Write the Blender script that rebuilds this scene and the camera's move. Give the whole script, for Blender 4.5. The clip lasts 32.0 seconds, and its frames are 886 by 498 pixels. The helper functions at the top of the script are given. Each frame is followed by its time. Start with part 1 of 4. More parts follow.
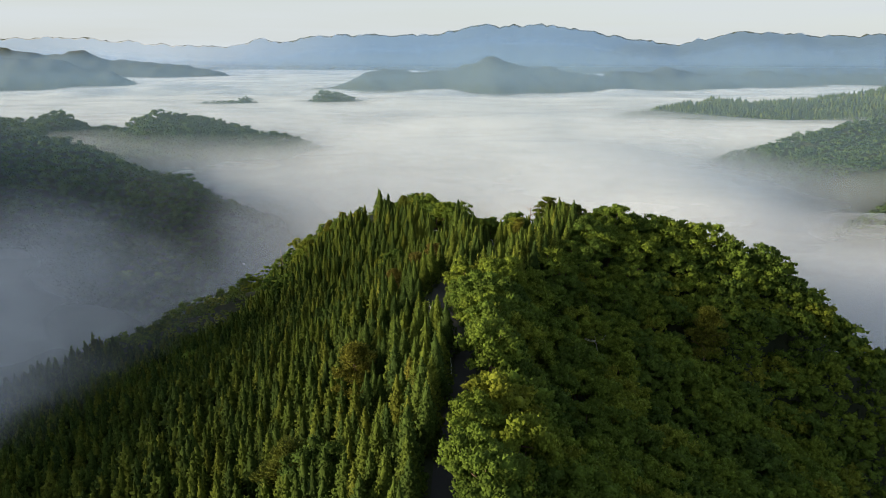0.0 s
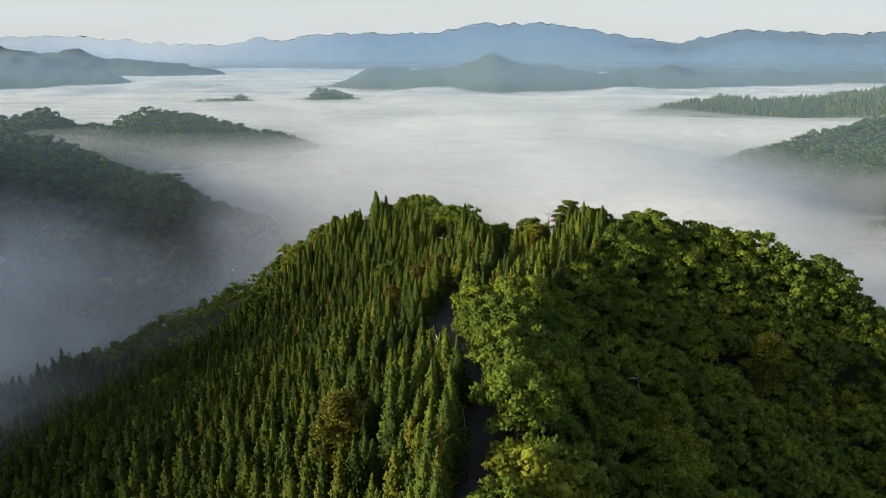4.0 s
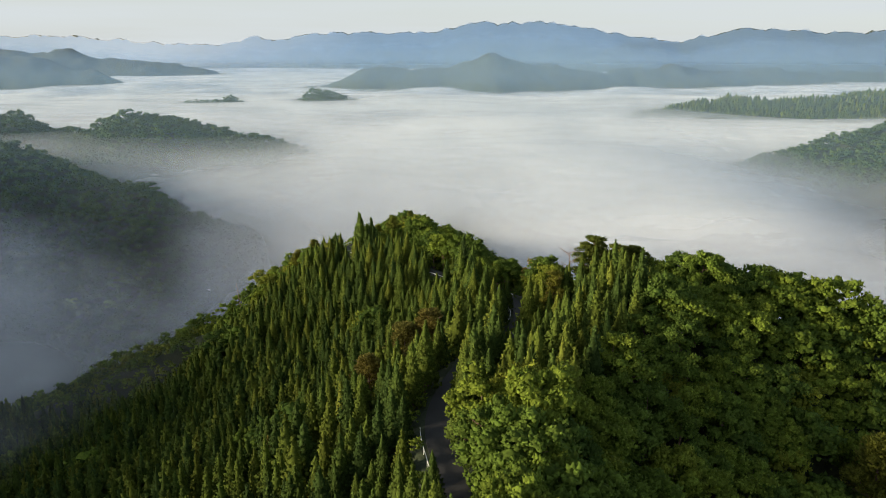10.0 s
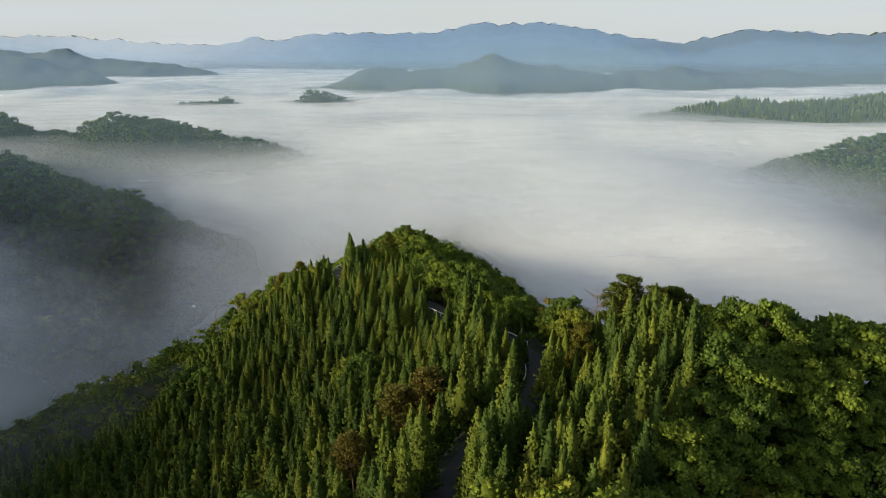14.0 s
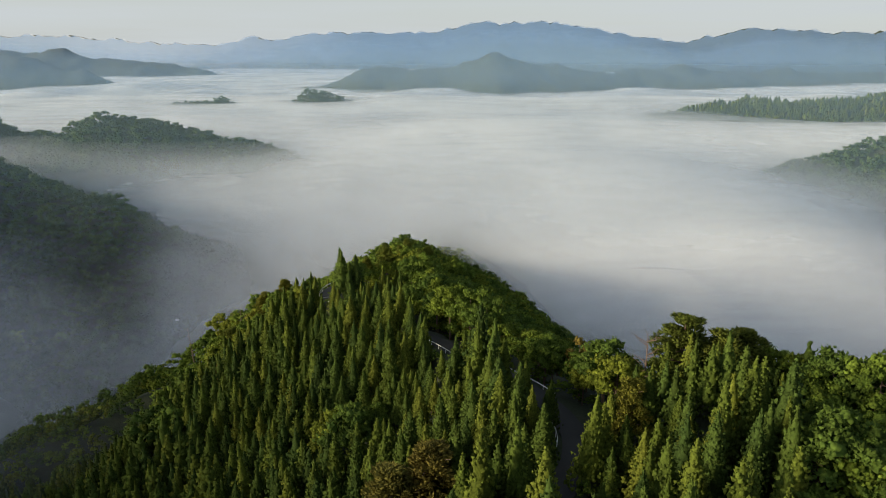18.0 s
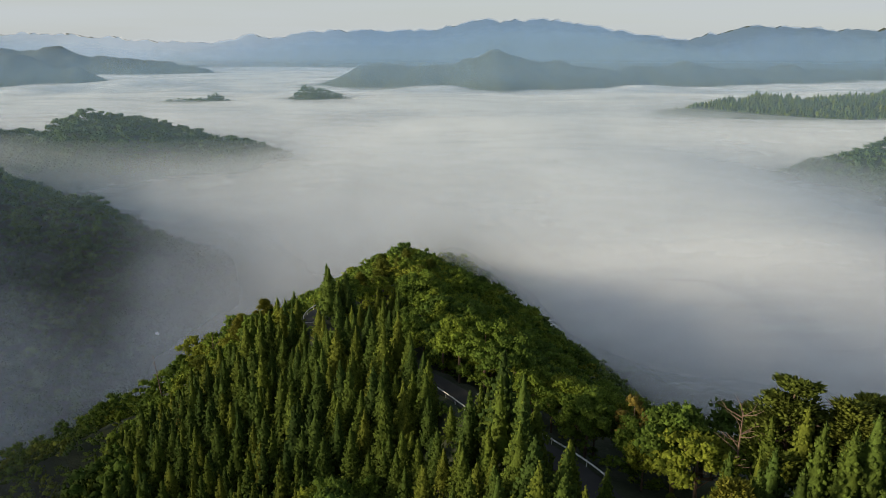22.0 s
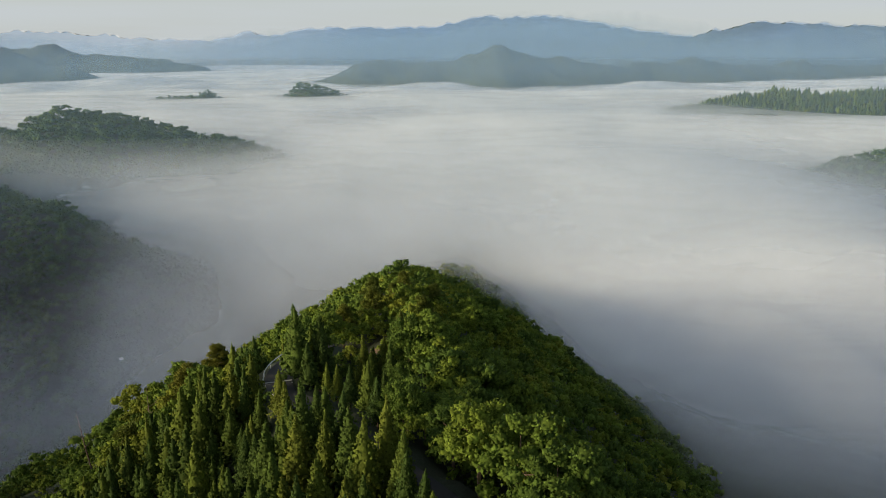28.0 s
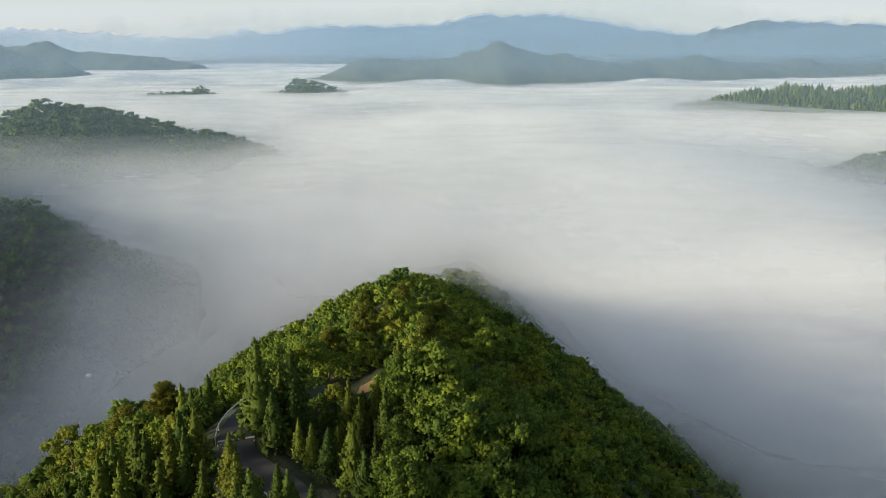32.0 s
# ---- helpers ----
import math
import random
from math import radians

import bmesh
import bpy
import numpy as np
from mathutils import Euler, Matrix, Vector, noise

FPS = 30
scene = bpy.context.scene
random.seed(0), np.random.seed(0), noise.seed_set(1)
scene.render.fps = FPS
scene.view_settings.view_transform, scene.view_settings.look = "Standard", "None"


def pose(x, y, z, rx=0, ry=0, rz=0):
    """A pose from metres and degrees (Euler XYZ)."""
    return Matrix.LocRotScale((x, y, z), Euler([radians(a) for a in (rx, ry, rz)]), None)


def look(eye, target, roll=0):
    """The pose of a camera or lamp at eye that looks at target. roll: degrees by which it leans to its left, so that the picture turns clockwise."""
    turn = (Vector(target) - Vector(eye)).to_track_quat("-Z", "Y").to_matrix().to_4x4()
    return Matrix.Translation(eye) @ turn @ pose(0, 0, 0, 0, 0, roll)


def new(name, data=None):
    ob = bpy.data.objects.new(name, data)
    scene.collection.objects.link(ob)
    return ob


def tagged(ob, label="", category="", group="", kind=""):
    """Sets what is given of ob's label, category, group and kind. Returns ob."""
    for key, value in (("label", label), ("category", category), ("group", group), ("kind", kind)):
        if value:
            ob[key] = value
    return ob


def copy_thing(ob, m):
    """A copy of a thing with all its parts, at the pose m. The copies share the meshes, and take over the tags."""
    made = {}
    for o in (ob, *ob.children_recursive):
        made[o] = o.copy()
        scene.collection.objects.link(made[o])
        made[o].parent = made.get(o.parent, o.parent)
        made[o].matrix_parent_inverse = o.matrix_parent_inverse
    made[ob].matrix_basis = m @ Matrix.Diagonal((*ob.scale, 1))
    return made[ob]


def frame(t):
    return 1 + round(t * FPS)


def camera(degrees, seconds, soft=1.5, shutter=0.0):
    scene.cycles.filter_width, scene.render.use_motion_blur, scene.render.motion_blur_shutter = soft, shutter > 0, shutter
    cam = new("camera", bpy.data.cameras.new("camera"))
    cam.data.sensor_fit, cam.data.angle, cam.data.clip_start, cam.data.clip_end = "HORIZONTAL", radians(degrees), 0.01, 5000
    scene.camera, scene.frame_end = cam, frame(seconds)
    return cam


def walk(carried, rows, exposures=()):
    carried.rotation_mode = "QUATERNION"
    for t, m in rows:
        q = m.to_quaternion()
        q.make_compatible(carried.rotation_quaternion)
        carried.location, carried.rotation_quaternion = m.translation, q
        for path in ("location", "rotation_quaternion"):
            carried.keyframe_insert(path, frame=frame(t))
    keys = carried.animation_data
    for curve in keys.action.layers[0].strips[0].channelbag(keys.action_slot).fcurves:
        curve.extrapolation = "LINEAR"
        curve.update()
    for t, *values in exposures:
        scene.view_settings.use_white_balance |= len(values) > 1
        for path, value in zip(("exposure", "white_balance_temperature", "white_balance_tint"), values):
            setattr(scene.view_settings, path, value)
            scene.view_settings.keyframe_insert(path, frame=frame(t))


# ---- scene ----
cam = camera(66, 32.0, soft=0.65)
# seconds, x, y, z, heading, tilt, roll
PATH = [
    (0, 0, 0.02, 85.01, 0.047, -15.735, 0.22),
    (1, -0.6, 7.19, 83.65, 0.017, -15.766, 0.25),
    (2, -1.06, 14.15, 82.3, 0.005, -15.78, 0.22),
    (3, -1.42, 20.74, 81.02, 0.001, -15.781, 0.2),
    (4.5, -1.8, 30.62, 80.57, -0.027, -15.777, 0.19),
    (6, -2.21, 40.51, 80.14, -0.058, -15.775, 0.17),
    (7, -2.04, 46.82, 80.2, -0.096, -15.799, 0.1),
    (8, -1.46, 53.36, 80.22, -0.119, -15.807, 0.05),
    (9, -0.84, 59.92, 80.26, -0.135, -15.818, 0.07),
    (10, -0.47, 66.29, 80.35, -0.133, -15.824, 0.11),
    (11, -0.32, 72.61, 80.49, -0.129, -15.829, 0.16),
    (12, -0.32, 79.16, 80.55, -0.121, -15.819, 0.2),
    (13, -0.47, 85.76, 80.55, -0.118, -15.791, 0.22),
    (14, -0.65, 92.18, 80.49, -0.118, -15.755, 0.22),
    (15.5, -0.97, 101.9, 79.56, -0.101, -15.739, 0.2),
    (17, -1.29, 111.61, 78.63, -0.082, -15.726, 0.18),
    (18, -1.56, 118.19, 77.76, -0.074, -15.746, 0.14),
    (19, -1.89, 124.89, 76.88, -0.077, -15.772, 0.12),
    (20, -2.26, 131.53, 76.02, -0.092, -15.801, 0.13),
    (21, -2.59, 138.12, 75.16, -0.101, -15.828, 0.11),
    (22, -2.84, 144.86, 74.2, -0.093, -15.849, 0.1),
    (23, -3.13, 151.49, 73.36, -0.083, -15.859, 0.1),
    (24, -3.25, 157.62, 72.9, -0.072, -15.865, 0.05),
    (25, -3.03, 163.44, 72.62, -0.038, -15.888, -0.03),
    (26.5, -3.46, 173.36, 70.88, -0.031, -15.925, -0.04),
    (28, -3.89, 183.28, 69.18, -0.02, -15.957, -0.06),
    (29, -4.24, 189.96, 67.78, -0.025, -15.971, -0.09),
    (30, -4.67, 196.74, 66.18, -0.056, -15.978, -0.09),
    (31, -5.11, 203.56, 64.68, -0.085, -15.984, -0.03),
    (32, -5.51, 210.16, 63.26, -0.111, -15.976, 0.01),
]
def heading(yaw, tilt):
    a, b = radians(yaw), radians(tilt)
    return Vector((-math.sin(a) * math.cos(b), math.cos(a) * math.cos(b), math.sin(b)))
walk(cam, [(t, look((x, y, z), Vector((x, y, z)) + heading(yaw, tilt), roll)) for t, x, y, z, yaw, tilt, roll in PATH],
     [(0, 0.68), (9, 0.68), (13, 0.60), (19, 0.43), (25, 0.31), (28, 0.38), (32, 0.70)])
# ---------------------------------------------------------------- sky, sun
SUN_FROM = Vector((-0.93, -0.36, 0.0)).normalized()
SUN_HIGH = radians(11.5)
world = bpy.data.worlds.new("sky")
scene.world = world
world.use_nodes = True
wn, wl = world.node_tree.nodes, world.node_tree.links
wn.clear()
sky = wn.new("ShaderNodeTexSky")
sky.sky_type, sky.sun_disc, sky.sun_elevation = "NISHITA", False, SUN_HIGH
sky.sun_rotation = math.atan2(SUN_FROM.x, SUN_FROM.y)
sky.altitude, sky.air_density, sky.dust_density, sky.ozone_density = 300, 1.0, 2.0, 1.0
# thin veil of high cloud, drawn out into streaks
coord, mapping = wn.new("ShaderNodeTexCoord"), wn.new("ShaderNodeMapping")
mapping.inputs["Scale"].default_value = (1.2, 1.2, 22)
veil = wn.new("ShaderNodeTexNoise")
veil.inputs["Scale"].default_value, veil.inputs["Detail"].default_value = 2.2, 5
ramp = wn.new("ShaderNodeMapRange")
ramp.inputs["From Min"].default_value, ramp.inputs["From Max"].default_value = 0.35, 0.7
ramp.inputs["To Min"].default_value, ramp.inputs["To Max"].default_value = 0.84, 1.0
mix = wn.new("ShaderNodeMix")
mix.data_type = "RGBA"
mix.inputs["B"].default_value = (3.3, 3.55, 3.65, 1)
split, low = wn.new("ShaderNodeSeparateXYZ"), wn.new("ShaderNodeMapRange")
low.interpolation_type = "SMOOTHSTEP"
low.inputs["From Min"].default_value, low.inputs["From Max"].default_value = 0.16, 0.5
low.inputs["To Min"].default_value, low.inputs["To Max"].default_value = 1.0, 0.3
veiled = wn.new("ShaderNodeMath")
veiled.operation = "MULTIPLY"
back, wout = wn.new("ShaderNodeBackground"), wn.new("ShaderNodeOutputWorld")
back.inputs["Strength"].default_value = 0.13
for a, b in ((coord.outputs["Generated"], mapping.inputs["Vector"]), (mapping.outputs["Vector"], veil.inputs["Vector"]), (veil.outputs["Fac"], ramp.inputs["Value"]),
             (coord.outputs["Generated"], split.inputs["Vector"]), (split.outputs["Z"], low.inputs["Value"]),
             (ramp.outputs["Result"], veiled.inputs[0]), (low.outputs["Result"], veiled.inputs[1]), (veiled.outputs["Value"], mix.inputs["Factor"]), (sky.outputs["Color"], mix.inputs["A"]), (mix.outputs["Result"], back.inputs["Color"]),
             (back.outputs["Background"], wout.inputs["Surface"])):
    wl.new(a, b)
sun = new("sun", bpy.data.lights.new("sun", "SUN"))
sun.data.energy, sun.data.angle, sun.data.color = 7.4, radians(13), (1.0, 0.87, 0.63)
sun.matrix_world = look((0, 0, 400), Vector((0, 0, 400)) - SUN_FROM * math.cos(SUN_HIGH) - Vector((0, 0, math.sin(SUN_HIGH))))
scene.cycles.transparent_max_bounces = 20


# ---------------------------------------------------------------- materials
def nodes_of(name):
    m = bpy.data.materials.new(name)
    m.use_nodes = True
    n = m.node_tree.nodes
    n.clear()
    return m, n, m.node_tree.links


def noise_node(n, l, size, detail=4, source="Object", stretch=(1, 1, 1)):
    """Noise whose lumps are about size metres across."""
    c, k, t = n.new("ShaderNodeTexCoord"), n.new("ShaderNodeMapping"), n.new("ShaderNodeTexNoise")
    k.inputs["Scale"].default_value = tuple(v / size for v in stretch)
    t.inputs["Scale"].default_value, t.inputs["Detail"].default_value = 1.0, detail
    l.new(c.outputs[source], k.inputs["Vector"])
    l.new(k.outputs["Vector"], t.inputs["Vector"])
    return t.outputs["Fac"]


def ramp_node(n, l, value, stops):
    r = n.new("ShaderNodeValToRGB")
    while len(r.color_ramp.elements) < len(stops):
        r.color_ramp.elements.new(0.5)
    for e, (p, c) in zip(r.color_ramp.elements, stops):
        e.position, e.color = p, (*c, 1)
    l.new(value, r.inputs["Fac"])
    return r.outputs["Color"]


def blend(n, l, fac, a, b, mode="MIX"):
    m = n.new("ShaderNodeMix")
    m.data_type, m.blend_type = "RGBA", mode
    for k, v in (("Factor", fac), ("A", a), ("B", b)):
        if isinstance(v, (int, float)):
            m.inputs[k].default_value = v
        elif isinstance(v, tuple):
            m.inputs[k].default_value = (*v, 1)
        else:
            l.new(v, m.inputs[k])
    return m.outputs["Result"]


def leaf_material(name, stops, tone, through_leaf=0.4, spread=0.36):
    """Foliage: tone from tree to tree ('object': each tree is an object; 'tone': an attribute of the joined wood), finer change from tuft to tuft."""
    m, n, l = nodes_of(name)
    if tone == "object":
        base = n.new("ShaderNodeObjectInfo").outputs["Random"]
    else:
        at = n.new("ShaderNodeAttribute")
        at.attribute_name = "tone"
        base = at.outputs["Fac"]
    colour = ramp_node(n, l, base, stops)
    tuft = n.new("ShaderNodeNewGeometry").outputs["Random Per Island"]
    shade = n.new("ShaderNodeMapRange")
    shade.inputs["To Min"].default_value, shade.inputs["To Max"].default_value = 1 - spread, 1 + spread
    l.new(tuft, shade.inputs["Value"])
    hsv = n.new("ShaderNodeHueSaturation")
    l.new(shade.outputs["Result"], hsv.inputs["Value"])
    hue = n.new("ShaderNodeMapRange")
    hue.inputs["To Min"].default_value, hue.inputs["To Max"].default_value = 0.485, 0.51
    l.new(noise_node(n, l, 3.0, 3), hue.inputs["Value"])
    l.new(hue.outputs["Result"], hsv.inputs["Hue"])
    # leaf by leaf: light and dark flecks much smaller than a spray
    fleck = n.new("ShaderNodeMapRange")
    fleck.inputs["From Min"].default_value, fleck.inputs["From Max"].default_value = 0.3, 0.7
    fleck.inputs["To Min"].default_value, fleck.inputs["To Max"].default_value = 0.66, 1.34
    grain = noise_node(n, l, 0.3, 3)
    l.new(grain, fleck.inputs["Value"])
    l.new(blend(n, l, 1.0, colour, fleck.outputs["Result"], "MULTIPLY"), hsv.inputs["Color"])
    p, t, x, o = n.new("ShaderNodeBsdfPrincipled"), n.new("ShaderNodeBsdfTranslucent"), n.new("ShaderNodeMixShader"), n.new("ShaderNodeOutputMaterial")
    p.inputs["Roughness"].default_value, p.inputs["Specular IOR Level"].default_value = 0.7, 0.06
    l.new(hsv.outputs["Color"], p.inputs["Base Color"])
    l.new(hsv.outputs["Color"], t.inputs["Color"])
    u = n.new("ShaderNodeBump")
    u.inputs["Strength"].default_value, u.inputs["Distance"].default_value = 0.7, 0.16
    l.new(grain, u.inputs["Height"])
    l.new(u.outputs["Normal"], p.inputs["Normal"])
    x.inputs["Fac"].default_value = through_leaf
    l.new(p.outputs[0], x.inputs[1])
    l.new(t.outputs[0], x.inputs[2])
    l.new(x.outputs[0], o.inputs["Surface"])
    return m


def plain_material(name, stops, size, rough=0.85, metal=0.0, bump=0.0, fine=0.3, stretch=(1, 1, 1)):
    """Two scales of noise through a colour ramp, with relief."""
    m, n, l = nodes_of(name)
    a, b = noise_node(n, l, size, 5, stretch=stretch), noise_node(n, l, size * fine * 0.3, 3)
    mixv = n.new("ShaderNodeMix")
    mixv.inputs["Factor"].default_value = 0.4
    l.new(a, mixv.inputs["A"])
    l.new(b, mixv.inputs["B"])
    p, o = n.new("ShaderNodeBsdfPrincipled"), n.new("ShaderNodeOutputMaterial")
    l.new(ramp_node(n, l, mixv.outputs["Result"], stops), p.inputs["Base Color"])
    p.inputs["Roughness"].default_value, p.inputs["Metallic"].default_value = rough, metal
    if bump:
        u = n.new("ShaderNodeBump")
        u.inputs["Strength"].default_value, u.inputs["Distance"].default_value = 0.7, bump
        l.new(mixv.outputs["Result"], u.inputs["Height"])
        l.new(u.outputs["Normal"], p.inputs["Normal"])
    l.new(p.outputs[0], o.inputs["Surface"])
    return m


CEDAR = [(0.0, (0.045, 0.076, 0.018)), (0.4, (0.073, 0.109, 0.020)), (0.8, (0.106, 0.139, 0.021)), (1.0, (0.128, 0.148, 0.022))]
BROAD = [(0.0, (0.064, 0.106, 0.021)), (0.45, (0.112, 0.166, 0.025)), (0.85, (0.150, 0.198, 0.025)), (1.0, (0.184, 0.204, 0.026))]
PINE = [(0.0, (0.084, 0.108, 0.020)), (0.6, (0.124, 0.138, 0.022)), (1.0, (0.156, 0.154, 0.024))]
cedar_leaf, cedar_wood_leaf = leaf_material("cedar_foliage", CEDAR, "object"), leaf_material("cedar_wood_foliage", CEDAR, "tone")
broad_leaf, broad_wood_leaf = leaf_material("broadleaf_foliage", BROAD, "object", 0.45), leaf_material("broadleaf_wood_foliage", BROAD, "tone", 0.45)
pine_leaf = leaf_material("pine_foliage", PINE, "object")
brown_leaf = leaf_material("withered_foliage", [(0.0, (0.170, 0.132, 0.030)), (1.0, (0.148, 0.138, 0.031))], "object")
# darker, bluer copy of the broadleaf tones; shade and haze put into the colour
dimmed_hill_leaf = leaf_material("dimmed_hillside_foliage", [(0.0, (0.036, 0.066, 0.022)), (0.6, (0.052, 0.086, 0.025)), (1.0, (0.072, 0.106, 0.027))], "tone", 0.3, 0.34)
bark = plain_material("bark", [(0.3, (0.07, 0.045, 0.03)), (0.7, (0.17, 0.11, 0.075))], 0.8, 0.9, bump=0.05, stretch=(1, 1, 0.2))
pale_bark = plain_material("bleached_wood", [(0.3, (0.30, 0.27, 0.23)), (0.7, (0.48, 0.45, 0.40))], 0.6, 0.85, stretch=(1, 1, 0.2))
soil = plain_material("forest_floor", [(0.25, (0.018, 0.026, 0.011)), (0.5, (0.028, 0.038, 0.015)), (0.75, (0.046, 0.046, 0.022))], 6.0, 0.95, bump=0.5)
bare_earth = plain_material("bare_earth", [(0.25, (0.12, 0.075, 0.045)), (0.75, (0.24, 0.15, 0.09))], 2.5, 0.95, bump=0.12)
asphalt = plain_material("asphalt", [(0.2, (0.022, 0.021, 0.020)), (0.55, (0.033, 0.031, 0.030)), (0.85, (0.050, 0.046, 0.042))], 3.0, 0.85, bump=0.01)
concrete = plain_material("concrete", [(0.25, (0.26, 0.25, 0.23)), (0.75, (0.42, 0.41, 0.38))], 1.2, 0.85, bump=0.01)
white_steel = plain_material("white_painted_steel", [(0.2, (0.58, 0.58, 0.56)), (0.55, (0.76, 0.76, 0.74)), (0.9, (0.82, 0.82, 0.80))], 0.7, 0.45)


def mist_material(name, colour, lump, low=0.62, stretch=(1, 1, 1), through_it=0.4):
    """Mist: light passes by as much as the layer is thin; what it holds back is scattered both ways."""
    m, n, l = nodes_of(name)
    at = n.new("ShaderNodeAttribute")
    at.attribute_name = "thick"
    big, small = noise_node(n, l, lump, 5, stretch=stretch), noise_node(n, l, lump * 0.22, 4, stretch=stretch)
    k = n.new("ShaderNodeMix")
    k.inputs["Factor"].default_value = 0.2
    l.new(big, k.inputs["A"])
    l.new(small, k.inputs["B"])
    r = n.new("ShaderNodeMapRange")
    r.interpolation_type = "SMOOTHSTEP"
    r.inputs["From Min"].default_value, r.inputs["From Max"].default_value = 0.32, 0.62
    r.inputs["To Min"].default_value, r.inputs["To Max"].default_value = low, 1.25
    l.new(k.outputs["Result"], r.inputs["Value"])
    f = n.new("ShaderNodeMath")
    f.operation, f.use_clamp = "MULTIPLY", True
    l.new(r.outputs["Result"], f.inputs[0])
    l.new(at.outputs["Fac"], f.inputs[1])
    d, t, x = n.new("ShaderNodeBsdfDiffuse"), n.new("ShaderNodeBsdfTranslucent"), n.new("ShaderNodeMixShader")
    for b in (d, t):
        b.inputs["Color"].default_value = (*colour, 1)
    x.inputs["Fac"].default_value = through_it
    l.new(d.outputs[0], x.inputs[1])
    l.new(t.outputs[0], x.inputs[2])
    clear, y, o = n.new("ShaderNodeBsdfTransparent"), n.new("ShaderNodeMixShader"), n.new("ShaderNodeOutputMaterial")
    l.new(f.outputs[0], y.inputs["Fac"])
    l.new(clear.outputs[0], y.inputs[1])
    l.new(x.outputs[0], y.inputs[2])
    l.new(y.outputs[0], o.inputs["Surface"])
    return m


mist_white = mist_material("valley_mist", (0.905, 0.918, 0.940), 190, 0.84, (0.8, 1.3, 1))
mist_veil = mist_material("drifting_mist", (0.905, 0.921, 0.944), 130, 0.55, (0.75, 1.25, 1))
# airlight of the distance put into the colours of these upright sheets
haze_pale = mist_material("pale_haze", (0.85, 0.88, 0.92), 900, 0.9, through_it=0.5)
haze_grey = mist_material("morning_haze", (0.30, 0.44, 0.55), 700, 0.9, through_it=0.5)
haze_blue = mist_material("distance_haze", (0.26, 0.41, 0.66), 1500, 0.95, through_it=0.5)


# ---------------------------------------------------------------- mesh tools
def raw_mesh(name, verts, faces, material, smooth=False, **values):
    """A mesh from arrays of points and of faces with three or four corners; values become point attributes."""
    me = bpy.data.meshes.new(name)
    verts, faces = np.asarray(verts, np.float32), np.asarray(faces, np.int32)
    me.vertices.add(len(verts))
    me.vertices.foreach_set("co", verts.ravel())
    k = faces.shape[1]
    me.loops.add(faces.size)
    me.loops.foreach_set("vertex_index", faces.ravel())
    me.polygons.add(len(faces))
    me.polygons.foreach_set("loop_start", np.arange(0, faces.size, k, dtype=np.int32))
    me.polygons.foreach_set("use_smooth", np.full(len(faces), smooth))
    for key, v in values.items():
        me.attributes.new(key, "FLOAT", "POINT").data.foreach_set("value", np.asarray(v, np.float32))
    me.update(calc_edges=True)
    me.materials.append(material)
    return me


def grid_faces(rows, cols):
    i = np.arange(rows - 1)[:, None] * cols + np.arange(cols - 1)[None]
    return np.stack([i, i + 1, i + cols + 1, i + cols], -1).reshape(-1, 4)


def part(name, bm, material, parent, label=""):
    """Links a bmesh, or a mesh, as one object under a thing or a part."""
    if isinstance(bm, bmesh.types.BMesh):
        me = bpy.data.meshes.new(name)
        bm.to_mesh(me)
        bm.free()
        me.materials.append(material)
    else:
        me = bm
    ob = new(name, me)
    ob.parent = parent
    if label:
        ob["label"] = label
    return ob


def box(bm, size, m):
    v = bmesh.ops.create_cube(bm, size=1.0, matrix=m @ Matrix.Diagonal((*size, 1)))["verts"]
    return v
